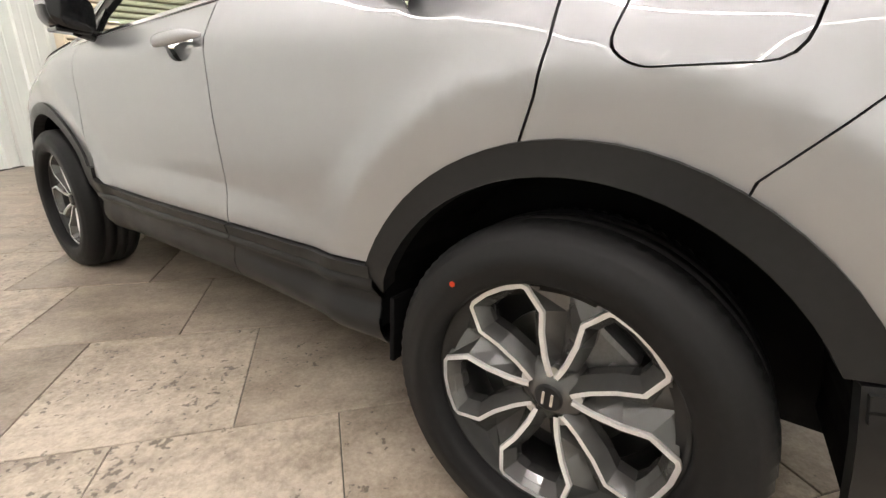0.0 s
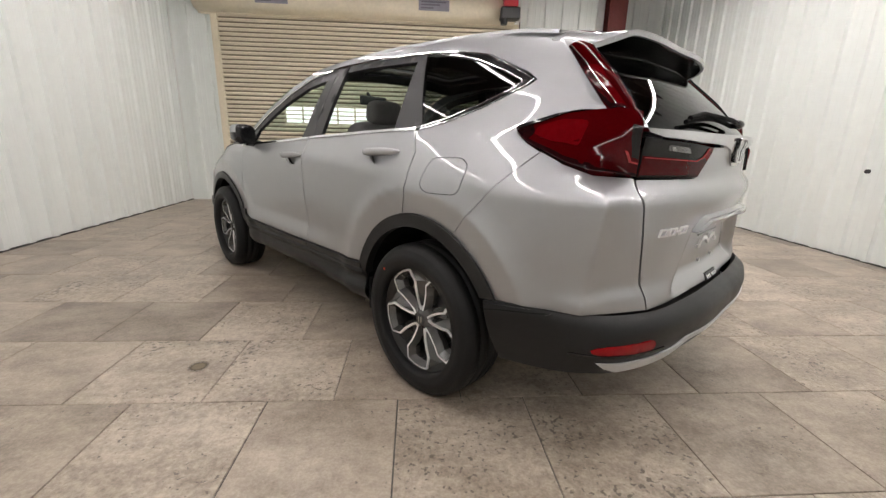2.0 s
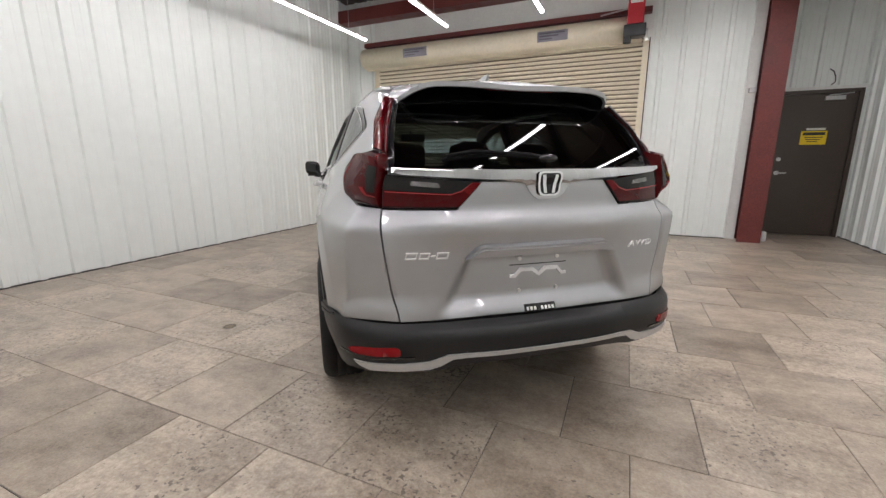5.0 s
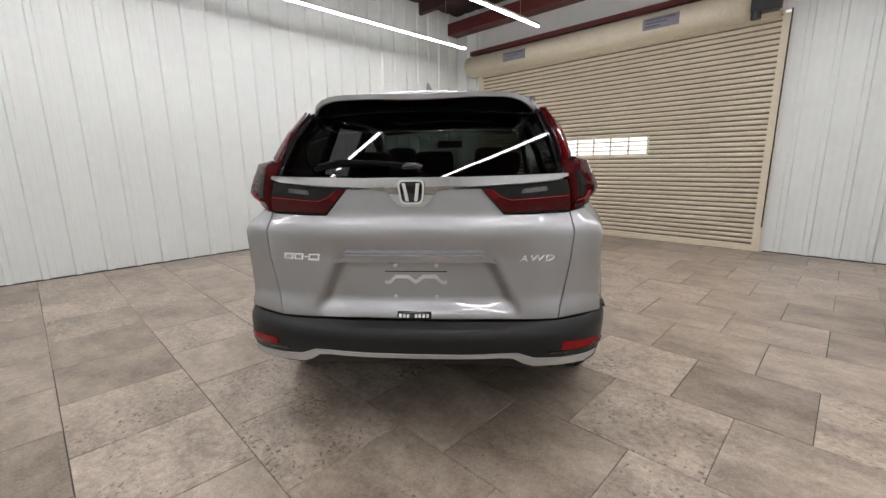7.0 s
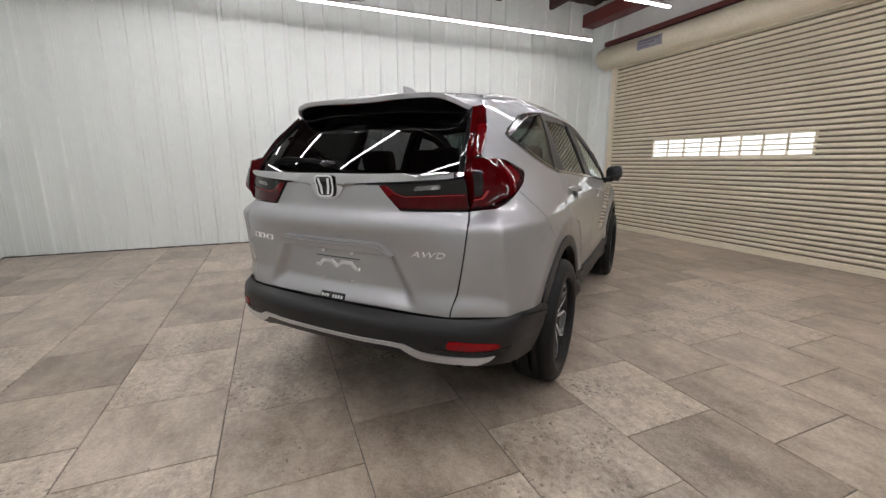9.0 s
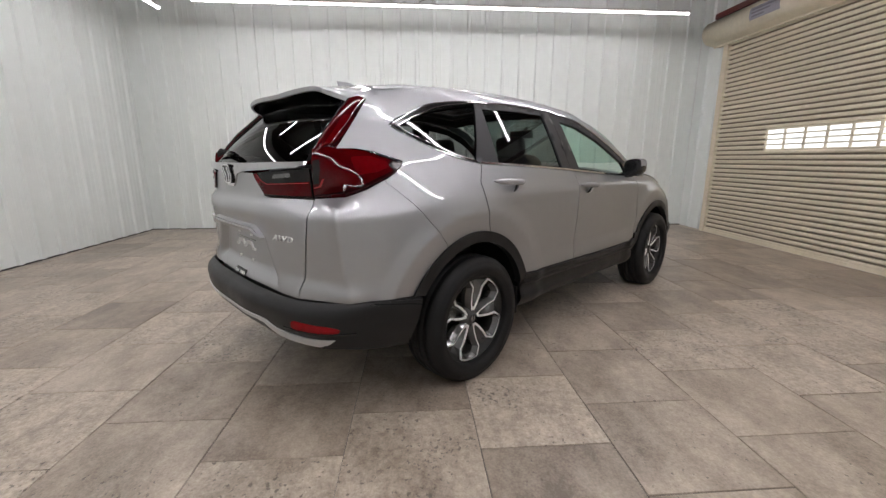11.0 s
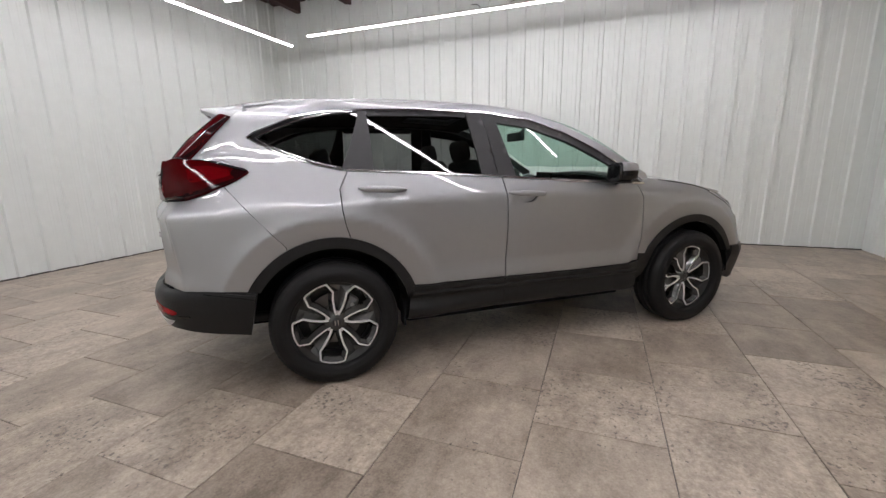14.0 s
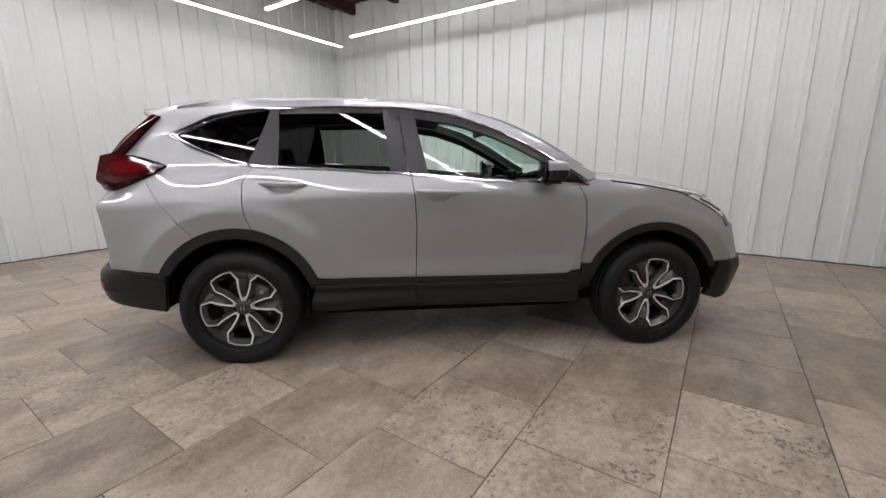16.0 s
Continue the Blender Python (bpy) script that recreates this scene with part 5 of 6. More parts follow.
# bonnet, windscreen and roof
hood_edge = [(float(BODY.raw(BODY.at_y(y, z), z)[0]) - 0.006, y) for y, z in WING_TOP[1:]] + [(0.62, 3.20), (0.45, 3.285)]
hood_loop = [(-0.70, 2.34)] + [(0.70, 2.34)] + hood_edge + [(0.0, 3.345)] + [(-x, y) for x, y in hood_edge[::-1]]
panel("bonnet", [hood_loop], HOOD, M_PAINT, car, thick=0.02, step=0.05)
panel("cowl", [[(-0.72, 2.20), (0.72, 2.20), (0.70, 2.335), (-0.70, 2.335)]], HOOD, M_DARK, car, off=-0.015, thick=0.02, step=0.06)
wind = [(-0.595, 1.345), (-0.3, 1.36), (0.0, 1.365), (0.3, 1.36), (0.595, 1.345), (0.66, 1.6), (0.725, 1.9), (0.775, 2.18), (0.4, 2.29), (0.0, 2.32), (-0.4, 2.29), (-0.775, 2.18), (-0.725, 1.9), (-0.66, 1.6)]
panel("windscreen", [wind], ROOF, G_FRONT, car, off=-0.006, thick=0.005, step=0.08, label="pale green tinted windscreen")
roof_loop = [(-0.568, -0.15), (-0.55, -0.33), (-0.4, -0.455), (0.0, -0.485), (0.4, -0.455), (0.55, -0.33), (0.568, -0.15), (0.583, 0.1), (0.595, 0.7), (0.598, 1.335), (0.3, 1.352), (0.0, 1.357), (-0.3, 1.352), (-0.598, 1.335), (-0.595, 0.7), (-0.583, 0.1)]
sun = rounded([(-0.41, 0.72), (0.41, 0.72), (0.41, 1.16), (-0.41, 1.16)], 0.05)
roof = panel("roof", [roof_loop, sun], ROOF, M_PAINT, car, thick=0.02, step=0.05)
panel("sunroof_glass", [[(p[0] * 0.985, 0.94 + (p[1] - 0.94) * 0.985) for p in sun]], ROOF, G_HATCH, roof, off=0.0, thick=0.006, step=0.08, label="dark sunroof glass")
panel("headlining", [[(p[0] * 0.97, p[1]) for p in roof_loop], [(p[0] * 1.02, p[1]) for p in sun]], ROOF, M_LINING, car, off=-0.05, thick=0.01, step=0.08, label="charcoal headlining")
panel("sun_blind", [[(p[0] * 1.015, 0.55 + (p[1] - 0.72) * 0.3) for p in sun]], ROOF, M_LINING, car, off=-0.035, thick=0.006, step=0.08)
for sg in (-1, 1):
    bm = bmesh.new()
    ys = np.linspace(-0.40, 1.32, 30)
    prof = [(-0.010, -0.014), (-0.008, 0.0), (0.0, 0.004), (0.008, -0.001), (0.010, -0.014)]
    rings = []
    for y in ys:
        xe = float(np.interp(y, (-0.40, -0.33, -0.15, 0.1, 0.7, 1.33), (0.532, 0.550, 0.570, 0.584, 0.595, 0.598)))
        fade = min(1.0, (y + 0.40) / 0.12, (1.32 - y) / 0.12)
        x0, z0 = sg * xe, ROOF.at(xe, y) - 0.004 + 0.008 * fade
        rings.append([bm.verts.new((x0 + sg * p, y, z0 + q)) for p, q in prof])
    for a, b in zip(rings, rings[1:]):
        for i in range(4):
            bm.faces.new((a[i], a[i + 1], b[i + 1], b[i]))
    bmesh.ops.recalc_face_normals(bm, faces=bm.faces[:])
    part("roof_moulding", bm, M_PAINT, roof, smooth=True)
bm = bmesh.new()
base = [(-0.018, 0.16), (0.0, 0.17), (0.018, 0.16), (0.016, -0.03), (0.0, -0.04), (-0.016, -0.03)]
lo = [bm.verts.new((x, y - 0.22, ROOF.at(x, y - 0.22) - 0.004)) for x, y in base]
up = [bm.verts.new((x * 0.18, -0.22 + (y - 0.06) * 0.42 - 0.02, ROOF.at(0, -0.22) + 0.048)) for x, y in base]
for i in range(6):
    bm.faces.new((lo[i], lo[(i + 1) % 6], up[(i + 1) % 6], up[i]))
bm.faces.new(up)
bmesh.ops.recalc_face_normals(bm, faces=bm.faces[:])
part("aerial_fin", bm, M_PAINT, roof, "silver shark-fin aerial", smooth=False)

# tailgate
edge = [(BODY.at_x(x, z), z) for x, z in ((0.603, 0.617), (0.610, 0.66), (0.623, 0.71), (0.638, 0.79), (0.651, 0.872), (0.662, 0.985), (0.661, 1.0), (0.656, 1.03), (0.649, 1.060))]
inner = Rr([(0.370, 1.060), (0.275, 1.168)])
gate = [(-a, b) for a, b in edge] + [(-a, b) for a, b in inner] + inner[::-1] + edge[::-1] + Rr([(0.4, 0.619), (0.0, 0.620), (-0.4, 0.619)])
tailgate = panel("tailgate", [gate], BODY, M_PAINT, car, step=0.017)
for fl in (False, True):
    seg = panel("tail_lamp", [Rr([(0.649, 1.066), (0.372, 1.064), (0.279, 1.166), (0.40, 1.178), (0.630, 1.196), (0.640, 1.16)])], BODY, M_SMOKE, tailgate, off=0.008, thick=0.02, step=0.02, flip=fl, label="smoked tailgate lamp lens")
    panel("lamp_band", [Rr([(0.647, 1.068), (0.374, 1.066), (0.326, 1.119), (0.352, 1.137), (0.395, 1.124), (0.641, 1.138)])], BODY, M_LAMPRED, seg, off=0.0105, thick=0.006, step=0.02, flip=fl, label="red lens bar")
    # the same shaded lower edge, coloured dark, carried onto the tailgate lens
    panel("lamp_foot", [Rr([(0.647, 1.068), (0.374, 1.066), (0.367, 1.073), (0.646, 1.075)])], BODY, M_LAMPEDGE, seg, off=0.0115, thick=0.006, step=0.02, flip=fl, label="lower edge with shade in its colour")
    panel("lamp_hook", [Rr([(0.326, 1.119), (0.283, 1.163), (0.314, 1.166), (0.352, 1.137)])], BODY, M_LAMPBRIGHT, seg, off=0.0105, thick=0.006, step=0.02, flip=fl)
    panel("reverse_lamp", [rounded(Rr([(0.435, 1.146), (0.545, 1.154), (0.54, 1.172), (0.445, 1.164)]), 0.006)], BODY, M_CLEARLAMP, seg, off=0.0105, thick=0.004, step=0.02, flip=fl, label="clear reversing lens")
    panel("lamp_line", [Rr([(0.636, 1.131), (0.398, 1.119), (0.356, 1.132), (0.316, 1.162), (0.319, 1.163), (0.357, 1.1355), (0.399, 1.1225), (0.636, 1.1345)])], BODY, M_LAMPLINE, seg, off=0.0125, thick=0.003, step=0.02, flip=fl, label="pale red light guide")


class Upright:
    """The upright face of the bar across the tailgate."""

    def place(self, s, z, off=0.0):
        p = BODY.place(s, 1.165, off)
        return np.array([p[0] * (1 - 0.06 * max(0, z - 1.165)), p[1] + 9.0 * (max(z, 1.16) - 1.19) ** 2, z])


BARFACE = Upright()
# bright bar with the badge
top = Rr([(0.618, 1.224), (0.4, 1.219), (0.2, 1.215), (0.075, 1.216)])
low = Rr([(0.620, 1.212), (0.57, 1.198), (0.4, 1.186), (0.2, 1.176), (0.10, 1.160), (0.074, 1.118), (0.045, 1.098)])
barl = [(-a, b) for a, b in top] + top[::-1] + low + [(-a, b) for a, b in low[::-1]]
bar = panel("bright_bar", [barl], BARFACE, M_BAR, tailgate, off=0.018, thick=0.045, step=0.02, label="satin chrome bar across the tailgate")
badge = rounded([(-0.056, 1.208), (0.056, 1.208), (0.046, 1.110), (-0.046, 1.110)], 0.024)
panel("badge", [Rr(badge)], BARFACE, M_GLOSS, bar, off=0.027, thick=0.006, step=0.012, label="black badge with bright edge")
ring_in = [tuple(np.array((0, 1.16)) + (np.array(p) - (0, 1.16)) * 0.84) for p in badge]
panel("badge_ring", [Rr(badge), Rr(ring_in)], BARFACE, M_CHROME, bar, off=0.031, thick=0.006, step=0.012)
for a in (-0.019, 0.019):
    panel("badge_bar", [Rr([(a * 1.5 - 0.008, 1.194), (a * 1.5 + 0.006, 1.194), (a * 0.9 + 0.007, 1.122), (a * 0.9 - 0.007, 1.122)])], BARFACE, M_CHROME, bar, off=0.031, thick=0.006, step=0.012)
# rear window, spoiler, wiper
gl = [(0.602, 1.228), (0.586, 1.32), (0.566, 1.40), (0.532, 1.492), (0.40, 1.520), (0.2, 1.530), (0.0, 1.533)]
glr = Rr(gl)
rear_glass = panel("rear_glass", [[(-a, b) for a, b in glr] + glr[-2::-1] + Rr([(0.3, 1.218), (0.0, 1.214), (-0.3, 1.218)])], BODY, G_HATCH, tailgate, off=-0.004, thick=0.006, step=0.05, label="dark rear window")
for fl in (False, True):
    panel("glass_edge", [Rr([(0.620, 1.228), (0.604, 1.34), (0.594, 1.39), (0.546, 1.515), (0.524, 1.515), (0.573, 1.38), (0.599, 1.228)])], BODY, M_GLOSS, tailgate, off=-0.001, thick=0.012, step=0.03, flip=fl)
panel("glass_edge", [Rr([(-0.52, 1.49), (-0.2, 1.508), (0.2, 1.508), (0.52, 1.49), (0.515, 1.545), (0.0, 1.60), (-0.515, 1.545)])], BODY, M_GLOSS, tailgate, off=-0.001, thick=0.012, step=0.03)


rings, under = [], []
for x in np.linspace(-0.562, 0.562, 33):
    a = abs(x) / 0.562
    yf = -0.485 + 0.10 * a ** 3
    yr = -0.665 + 0.05 * a ** 2 + 0.17 * max(0, (a - 0.8) / 0.2) ** 2
    zf = ROOF.at(x, yf) - 0.002 - 0.030 * max(0, (a - 0.82) / 0.18) ** 2
    drop = 0.012 * a ** 2 + 0.075 * max(0, (a - 0.66) / 0.34) ** 2
    zr = 1.583 - drop - 0.012 * math.exp(-(x / 0.2) ** 2)
    ym = (yf + yr) / 2
    rings.append([(x, yf, zf), (x, ym, ROOF.at(x, ym) - 0.004 - 0.5 * drop), (x, yr, zr), (x, yr + 0.003, zr - 0.020), (x, ym, zr - 0.030), (x, yf, zf - 0.045)])
    under.append([(x * 0.985, yr + 0.014, zr - 0.0215), (x * 0.985, ym, zr - 0.0325), (x * 0.985, yf + 0.03, zr - 0.050), (x * 0.985, yf + 0.03, zr - 0.036)])
spoiler = part("spoiler", loft(rings), M_PAINT, tailgate, "silver roof spoiler with black underside", smooth=True)
for p in spoiler.data.polygons:
    p.use_smooth = p.normal.z > 0.3
part("spoiler_underside", loft(under), M_GLOSS, spoiler, "gloss black underside")
bm = box(-0.16, 0.16, -0.648, -0.642, 1.548, 1.560, 0.002)
part("high_brake_lamp", bm, M_LAMPRED, spoiler, "dark red high brake lamp")

bm = bmesh.new()
gp = lambda x, z, o: tuple(BODY.place(BODY.at_x(x, z), z, o))
arm = [gp(0.02, 1.232, 0.035), gp(-0.08, 1.245, 0.04), gp(-0.30, 1.262, 0.03), gp(-0.40, 1.25, 0.022)]
for p, q in zip(arm, arm[1:]):
    rod(p, q, 0.009, 8, bm=bm)
wiper = part("wiper", bm, M_LINER, tailgate, "black rear wiper arm")
bm = bmesh.new()
bmesh.ops.create_uvsphere(bm, u_segments=16, v_segments=10, radius=1, matrix=Matrix.Translation(gp(0.0, 1.236, 0.035)) @ Matrix.Diagonal((0.045, 0.022, 0.018, 1)))
part("wiper_cap", bm, M_GLOSS, wiper, smooth=True)
bm = bmesh.new()
blade = [gp(x, 1.243 + 0.02 * math.sin((x + 0.42) / 0.44 * math.pi), 0.012) for x in np.linspace(-0.42, 0.02, 9)]
for p, q in zip(blade, blade[1:]):
    rod(p, q, 0.009, 6, bm=bm)
part("wiper_blade", bm, M_LINER, wiper)

# plate well, badges
lip = rounded([(-0.335, 0.868), (-0.285, 0.908), (-0.27, 0.913), (0.27, 0.913), (0.285, 0.908), (0.335, 0.868)], 0.012)
garnish = panel("plate_garnish", [Rr(lip)], BODY, M_PAINT, tailgate, off=0.034, thick=0.06, step=0.02, label="body-coloured lip over the plate recess")
edge_out = rounded([(-0.348, 0.862), (-0.292, 0.917), (-0.272, 0.922), (0.272, 0.922), (0.292, 0.917), (0.348, 0.862)], 0.012)
panel("garnish_edge", [Rr(edge_out)], BODY, M_PAINT, garnish, off=0.024, thick=0.04, step=0.02)
panel("latch_button", [Rr([(-0.115, 0.857), (-0.085, 0.857), (-0.085, 0.868), (-0.115, 0.868)])], BODY, M_DARK, tailgate, off=0.012, thick=0.01, step=0.02)
plate_pts = [(-0.135, 0.765), (-0.11, 0.765), (-0.085, 0.79), (-0.035, 0.79), (-0.01, 0.772), (0.0, 0.766), (0.01, 0.772), (0.035, 0.79), (0.085, 0.79), (0.11, 0.765), (0.135, 0.765), (0.135, 0.778), (0.115, 0.778), (0.088, 0.806), (0.03, 0.806), (0.0, 0.782), (-0.03, 0.806), (-0.088, 0.806), (-0.115, 0.778), (-0.135, 0.778)]
panel("plate_bracket", [Rr(plate_pts)], BODY, M_BADGE, tailgate, off=0.010, thick=0.010, step=0.02, label="bare bright plate bracket")
panel("plate_line", [Rr([(-0.135, 0.817), (0.135, 0.817), (0.135, 0.821), (-0.135, 0.821)])], BODY, M_GUN, tailgate, off=0.004, thick=0.006, step=0.04)
for x in (-0.09, 0.09):
    for z in (0.845, 0.705):
        p0, p1 = gp(x, z, -0.002), gp(x, z, 0.008)
        part("plate_screw", rod(p0, p1, 0.008, 10), M_STEEL, tailgate)
for a, wd, ht in ((-0.580, 0.044, 0.027), (-0.528, 0.040, 0.027), (-0.482, 0.014, 0.005), (-0.462, 0.048, 0.027)):
    z0 = 0.884
    quad = lambda d: Rr([(a + d, z0 - ht / 2 + d), (a + wd - d, z0 - ht / 2 + d), (a + wd + 0.006 - d, z0 + ht / 2 - d), (a + 0.006 + d, z0 + ht / 2 - d)])
    panel("badge_shape", [quad(0), quad(0.0052)] if ht > 0.01 else [quad(0)], BODY, M_BADGE, tailgate, off=0.007, thick=0.007, step=0.02, label="hollow chrome badge shape")
strip = panel("dealer_strip", [Rr([(-0.078, 0.620), (0.068, 0.620), (0.068, 0.648), (-0.078, 0.648)])], BODY, M_GLOSS, tailgate, off=0.006, thick=0.006, step=0.02, label="black strip with pale bars")
for i in range(8):
    a = -0.070 + i * 0.0168
    if i != 3:
        panel("strip_bar", [Rr([(a, 0.628), (a + 0.011, 0.628), (a + 0.011, 0.640), (a, 0.640)])], BODY, M_TRIM, strip, off=0.0075, thick=0.002, step=0.02)
cu = bpy.data.curves.new("drive_badge", "FONT")
cu.body, cu.size, cu.extrude, cu.shear, cu.align_x, cu.space_character = "AWD", 0.046, 0.003, 0.25, "CENTER", 1.15
tmp = bpy.data.objects.new("drive_badge", cu)
scene.collection.objects.link(tmp)
me = bpy.data.meshes.new_from_object(tmp.evaluated_get(bpy.context.evaluated_depsgraph_get()))
bpy.data.objects.remove(tmp)
me.materials.clear()
me.materials.append(M_BADGE)
badge_ob = new("drive_badge", me)
badge_ob.parent = tailgate
p, nrm = Vector(gp(0.505, 0.868, 0.004)), Vector(gp(0.505, 0.868, 0.05)) - Vector(gp(0.505, 0.868, 0.0))
yaw = math.atan2(nrm.x, -nrm.y)
badge_ob.matrix_basis = Matrix.Translation(p) @ Matrix.Rotation(yaw, 4, "Z") @ Matrix.Rotation(math.pi / 2, 4, "X") @ Matrix.Diagonal((1.25, 0.8, 1, 1))
badge_ob["label"] = "slanted chrome letters"

# rear bumper
bl = [(BUMP.at_y(-0.397, 0.575), 0.580), (BUMP.at_y(-0.45, 0.58), 0.591), (BUMP.at_y(-0.55, 0.6), 0.604), (BUMP.at_x(0.80, 0.60), 0.609), (BUMP.at_x(0.62, 0.60), 0.612), (BUMP.at_x(0.3, 0.60), 0.615), (0.0, 0.616)]
bb = [(BUMP.at_y(-0.452, 0.36), 0.338), (BUMP.at_y(-0.6, 0.4), 0.362), (BUMP.at_x(0.79, 0.40), 0.400), (BUMP.at_x(0.69, 0.41), 0.408), (BUMP.at_x(0.58, 0.41), 0.408), (BUMP.at_x(0.46, 0.42), 0.412), (BUMP.at_x(0.385, 0.42), 0.43), (BUMP.at_x(0.3, 0.43), 0.44), (0.0, 0.44)]
loop = bl + [(-a, b) for a, b in bl[-2::-1]] + [(-a, b) for a, b in bb] + bb[-2::-1]
bumper = panel("rear_bumper", [loop], BUMP, M_CLAD, car, thick=0.03, step=0.025, label="dark grey moulded rear bumper")
trim = [(0.0, 0.492), (0.36, 0.499), (0.43, 0.496), (0.50, 0.466), (0.60, 0.456), (0.70, 0.452), (0.788, 0.451), (0.768, 0.432), (0.726, 0.414), (0.60, 0.418), (0.50, 0.424), (0.455, 0.442), (0.41, 0.474), (0.35, 0.480), (0.0, 0.474)]
tr = [(BUMP.at_x(a, b), b) for a, b in trim]
upper, lower = tr[:7], tr[7:]
loop = [(-a, b) for a, b in upper[::-1]] + upper[1:] + lower + [(-a, b) for a, b in lower[-2::-1]]
panel("skid_trim", [loop], BUMP, M_SATIN, bumper, off=0.006, thick=0.012, step=0.018, label="silver painted lower trim")
for fl in (False, True):
    panel("reflector", [[(BUMP.at_x(a, b), b) for a, b in ((0.622, 0.492), (0.70, 0.485), (0.788, 0.483), (0.802, 0.487), (0.806, 0.497), (0.796, 0.507), (0.77, 0.515), (0.70, 0.523), (0.634, 0.530), (0.621, 0.526), (0.614, 0.512), (0.614, 0.499))]], BUMP, M_REFLECTOR, bumper, off=0.004, thick=0.01, step=0.02, flip=fl, label="bright red reflector")
    panel("reflector_slot", [[(BUMP.at_x(a, b), b) for a, b in ((0.56, 0.480), (0.70, 0.472), (0.835, 0.468), (0.835, 0.478), (0.70, 0.483), (0.56, 0.489))]], BUMP, M_GLOSS, bumper, off=0.004, thick=0.01, step=0.02, flip=fl)

for fl in (False, True):
    low_edge = [(-0.414, 0.532), (-0.48, 0.549), (-0.56, 0.568), (-0.64, 0.586), (-0.668, 0.600)]
    top_edge = [(-0.660, 0.603), (-0.55, 0.594), (-0.47, 0.583), (-0.405, 0.573)]
    panel("bumper_strip", [[(BUMP.at_y(y, z), z) for y, z in low_edge + top_edge]], BUMP, M_CLAD, bumper, off=0.009, thick=0.012, step=0.012, flip=fl, label="raised strip along the bumper's top")
    mid_edge = [(-0.410, 0.553), (-0.48, 0.570), (-0.56, 0.584), (-0.65, 0.598)]
    panel("bumper_groove", [[(BUMP.at_y(y, z), z) for y, z in mid_edge + [(y, z - 0.004) for y, z in mid_edge[::-1]]]], BUMP, M_LINER, bumper, off=0.0100, thick=0.004, step=0.02, flip=fl)

# inner shell, floor pan and under side
bm = bmesh.new()
for sg in (1, -1):
    zz = np.arange(0.30, 1.12, 0.06)
    ss = np.linspace(0, BODY.s[-1], 90)
    vv = [[bm.verts.new(tuple(BODY.place(s, z, -0.035) * (sg, 1, 1))) for s in ss] for z in zz]
    for a in range(len(zz) - 1):
        for b in range(len(ss) - 1):
            c = sum((x.co for x in (vv[a][b], vv[a + 1][b + 1])), Vector()) / 2
            if min(math.hypot(c.y - w[0], c.z - w[1]) for w in (RW, FW)) > 0.51 and (0.44 if c.y < -0.3 or c.y > 2.9 else 0.3) < c.z < (0.86 if c.y > 2.3 else 1.03):
                bm.faces.new((vv[a][b], vv[a][b + 1], vv[a + 1][b + 1], vv[a + 1][b]))
part("inner_shell", bm, M_DARK, car, "black inner body shell", smooth=True)
for a in ((-0.68, 0.68, 0.46, 2.19, 0.215, 0.34, 0.03), (-0.62, 0.62, -0.80, -0.47, 0.40, 0.44, 0.01), (-0.66, 0.66, 3.12, 3.34, 0.30, 0.42, 0.01), (-0.55, 0.55, -0.62, 0.45, 0.285, 0.42, 0.02), (-0.55, 0.55, 2.20, 3.11, 0.215, 0.62, 0.02)):
    part("floor_pan", box(*a), M_LINER, car)
for sg in (-1, 1):
    for cy, cz in (RW, FW):
        bm = bmesh.new()
        n = 28
        a_ = [bm.verts.new((sg * 0.862, cy + RI * 1.02 * math.cos(t), cz + RI * 1.02 * math.sin(t))) for t in np.linspace(0.0, math.pi, n)]
        b_ = [bm.verts.new((sg * 0.56, v.co.y, v.co.z)) for v in a_]
        for i in range(n - 1):
            bm.faces.new((a_[i], a_[i + 1], b_[i + 1], b_[i]))
        bm.faces.new(b_)
        part("wheel_housing", bm, M_LINER, car, smooth=False)


pipe = part("tail_pipe", rod((0.60, -0.78, 0.365), (0.60, -0.30, 0.35), 0.030, 20), M_DARK, car, "dark steel tail pipe", smooth=False)
part("pipe_mouth", rod((0.60, -0.783, 0.365), (0.60, -0.770, 0.365), 0.025, 20), M_LINER, pipe)


# wheels
def lathe(profile, n=72):
    """Turn a profile of (x, r) about the x axis."""
    bm = bmesh.new()
    rings = [[bm.verts.new((x, r * math.cos(2 * math.pi * i / n), r * math.sin(2 * math.pi * i / n))) for i in range(n)] for x, r in profile]
    for a, b in zip(rings, rings[1:]):
        for i in range(n):
            j = (i + 1) % n
            bm.faces.new((a[i], a[j], b[j], b[i]))
    bmesh.ops.recalc_face_normals(bm, faces=bm.faces[:])
    return bm


TYRE_R = 0.364
tyre_prof = [(-0.10, 0.232), (-0.118, 0.252), (-0.124, 0.285), (-0.120, 0.325), (-0.105, 0.350), (-0.085, TYRE_R - 0.003),
             (-0.056, TYRE_R), (-0.055, TYRE_R - 0.008), (-0.045, TYRE_R - 0.008), (-0.044, TYRE_R), (-0.006, TYRE_R), (-0.005, TYRE_R - 0.008), (0.005, TYRE_R - 0.008), (0.006, TYRE_R), (0.044, TYRE_R), (0.045, TYRE_R - 0.008), (0.055, TYRE_R - 0.008), (0.056, TYRE_R),
             (0.085, TYRE_R - 0.003), (0.105, 0.350), (0.113, 0.338), (0.118, 0.334), (0.120, 0.318), (0.1225, 0.316), (0.124, 0.298), (0.1245, 0.284), (0.1225, 0.282), (0.1235, 0.268), (0.1195, 0.262), (0.117, 0.257), (0.106, 0.252), (0.07, 0.2505)]
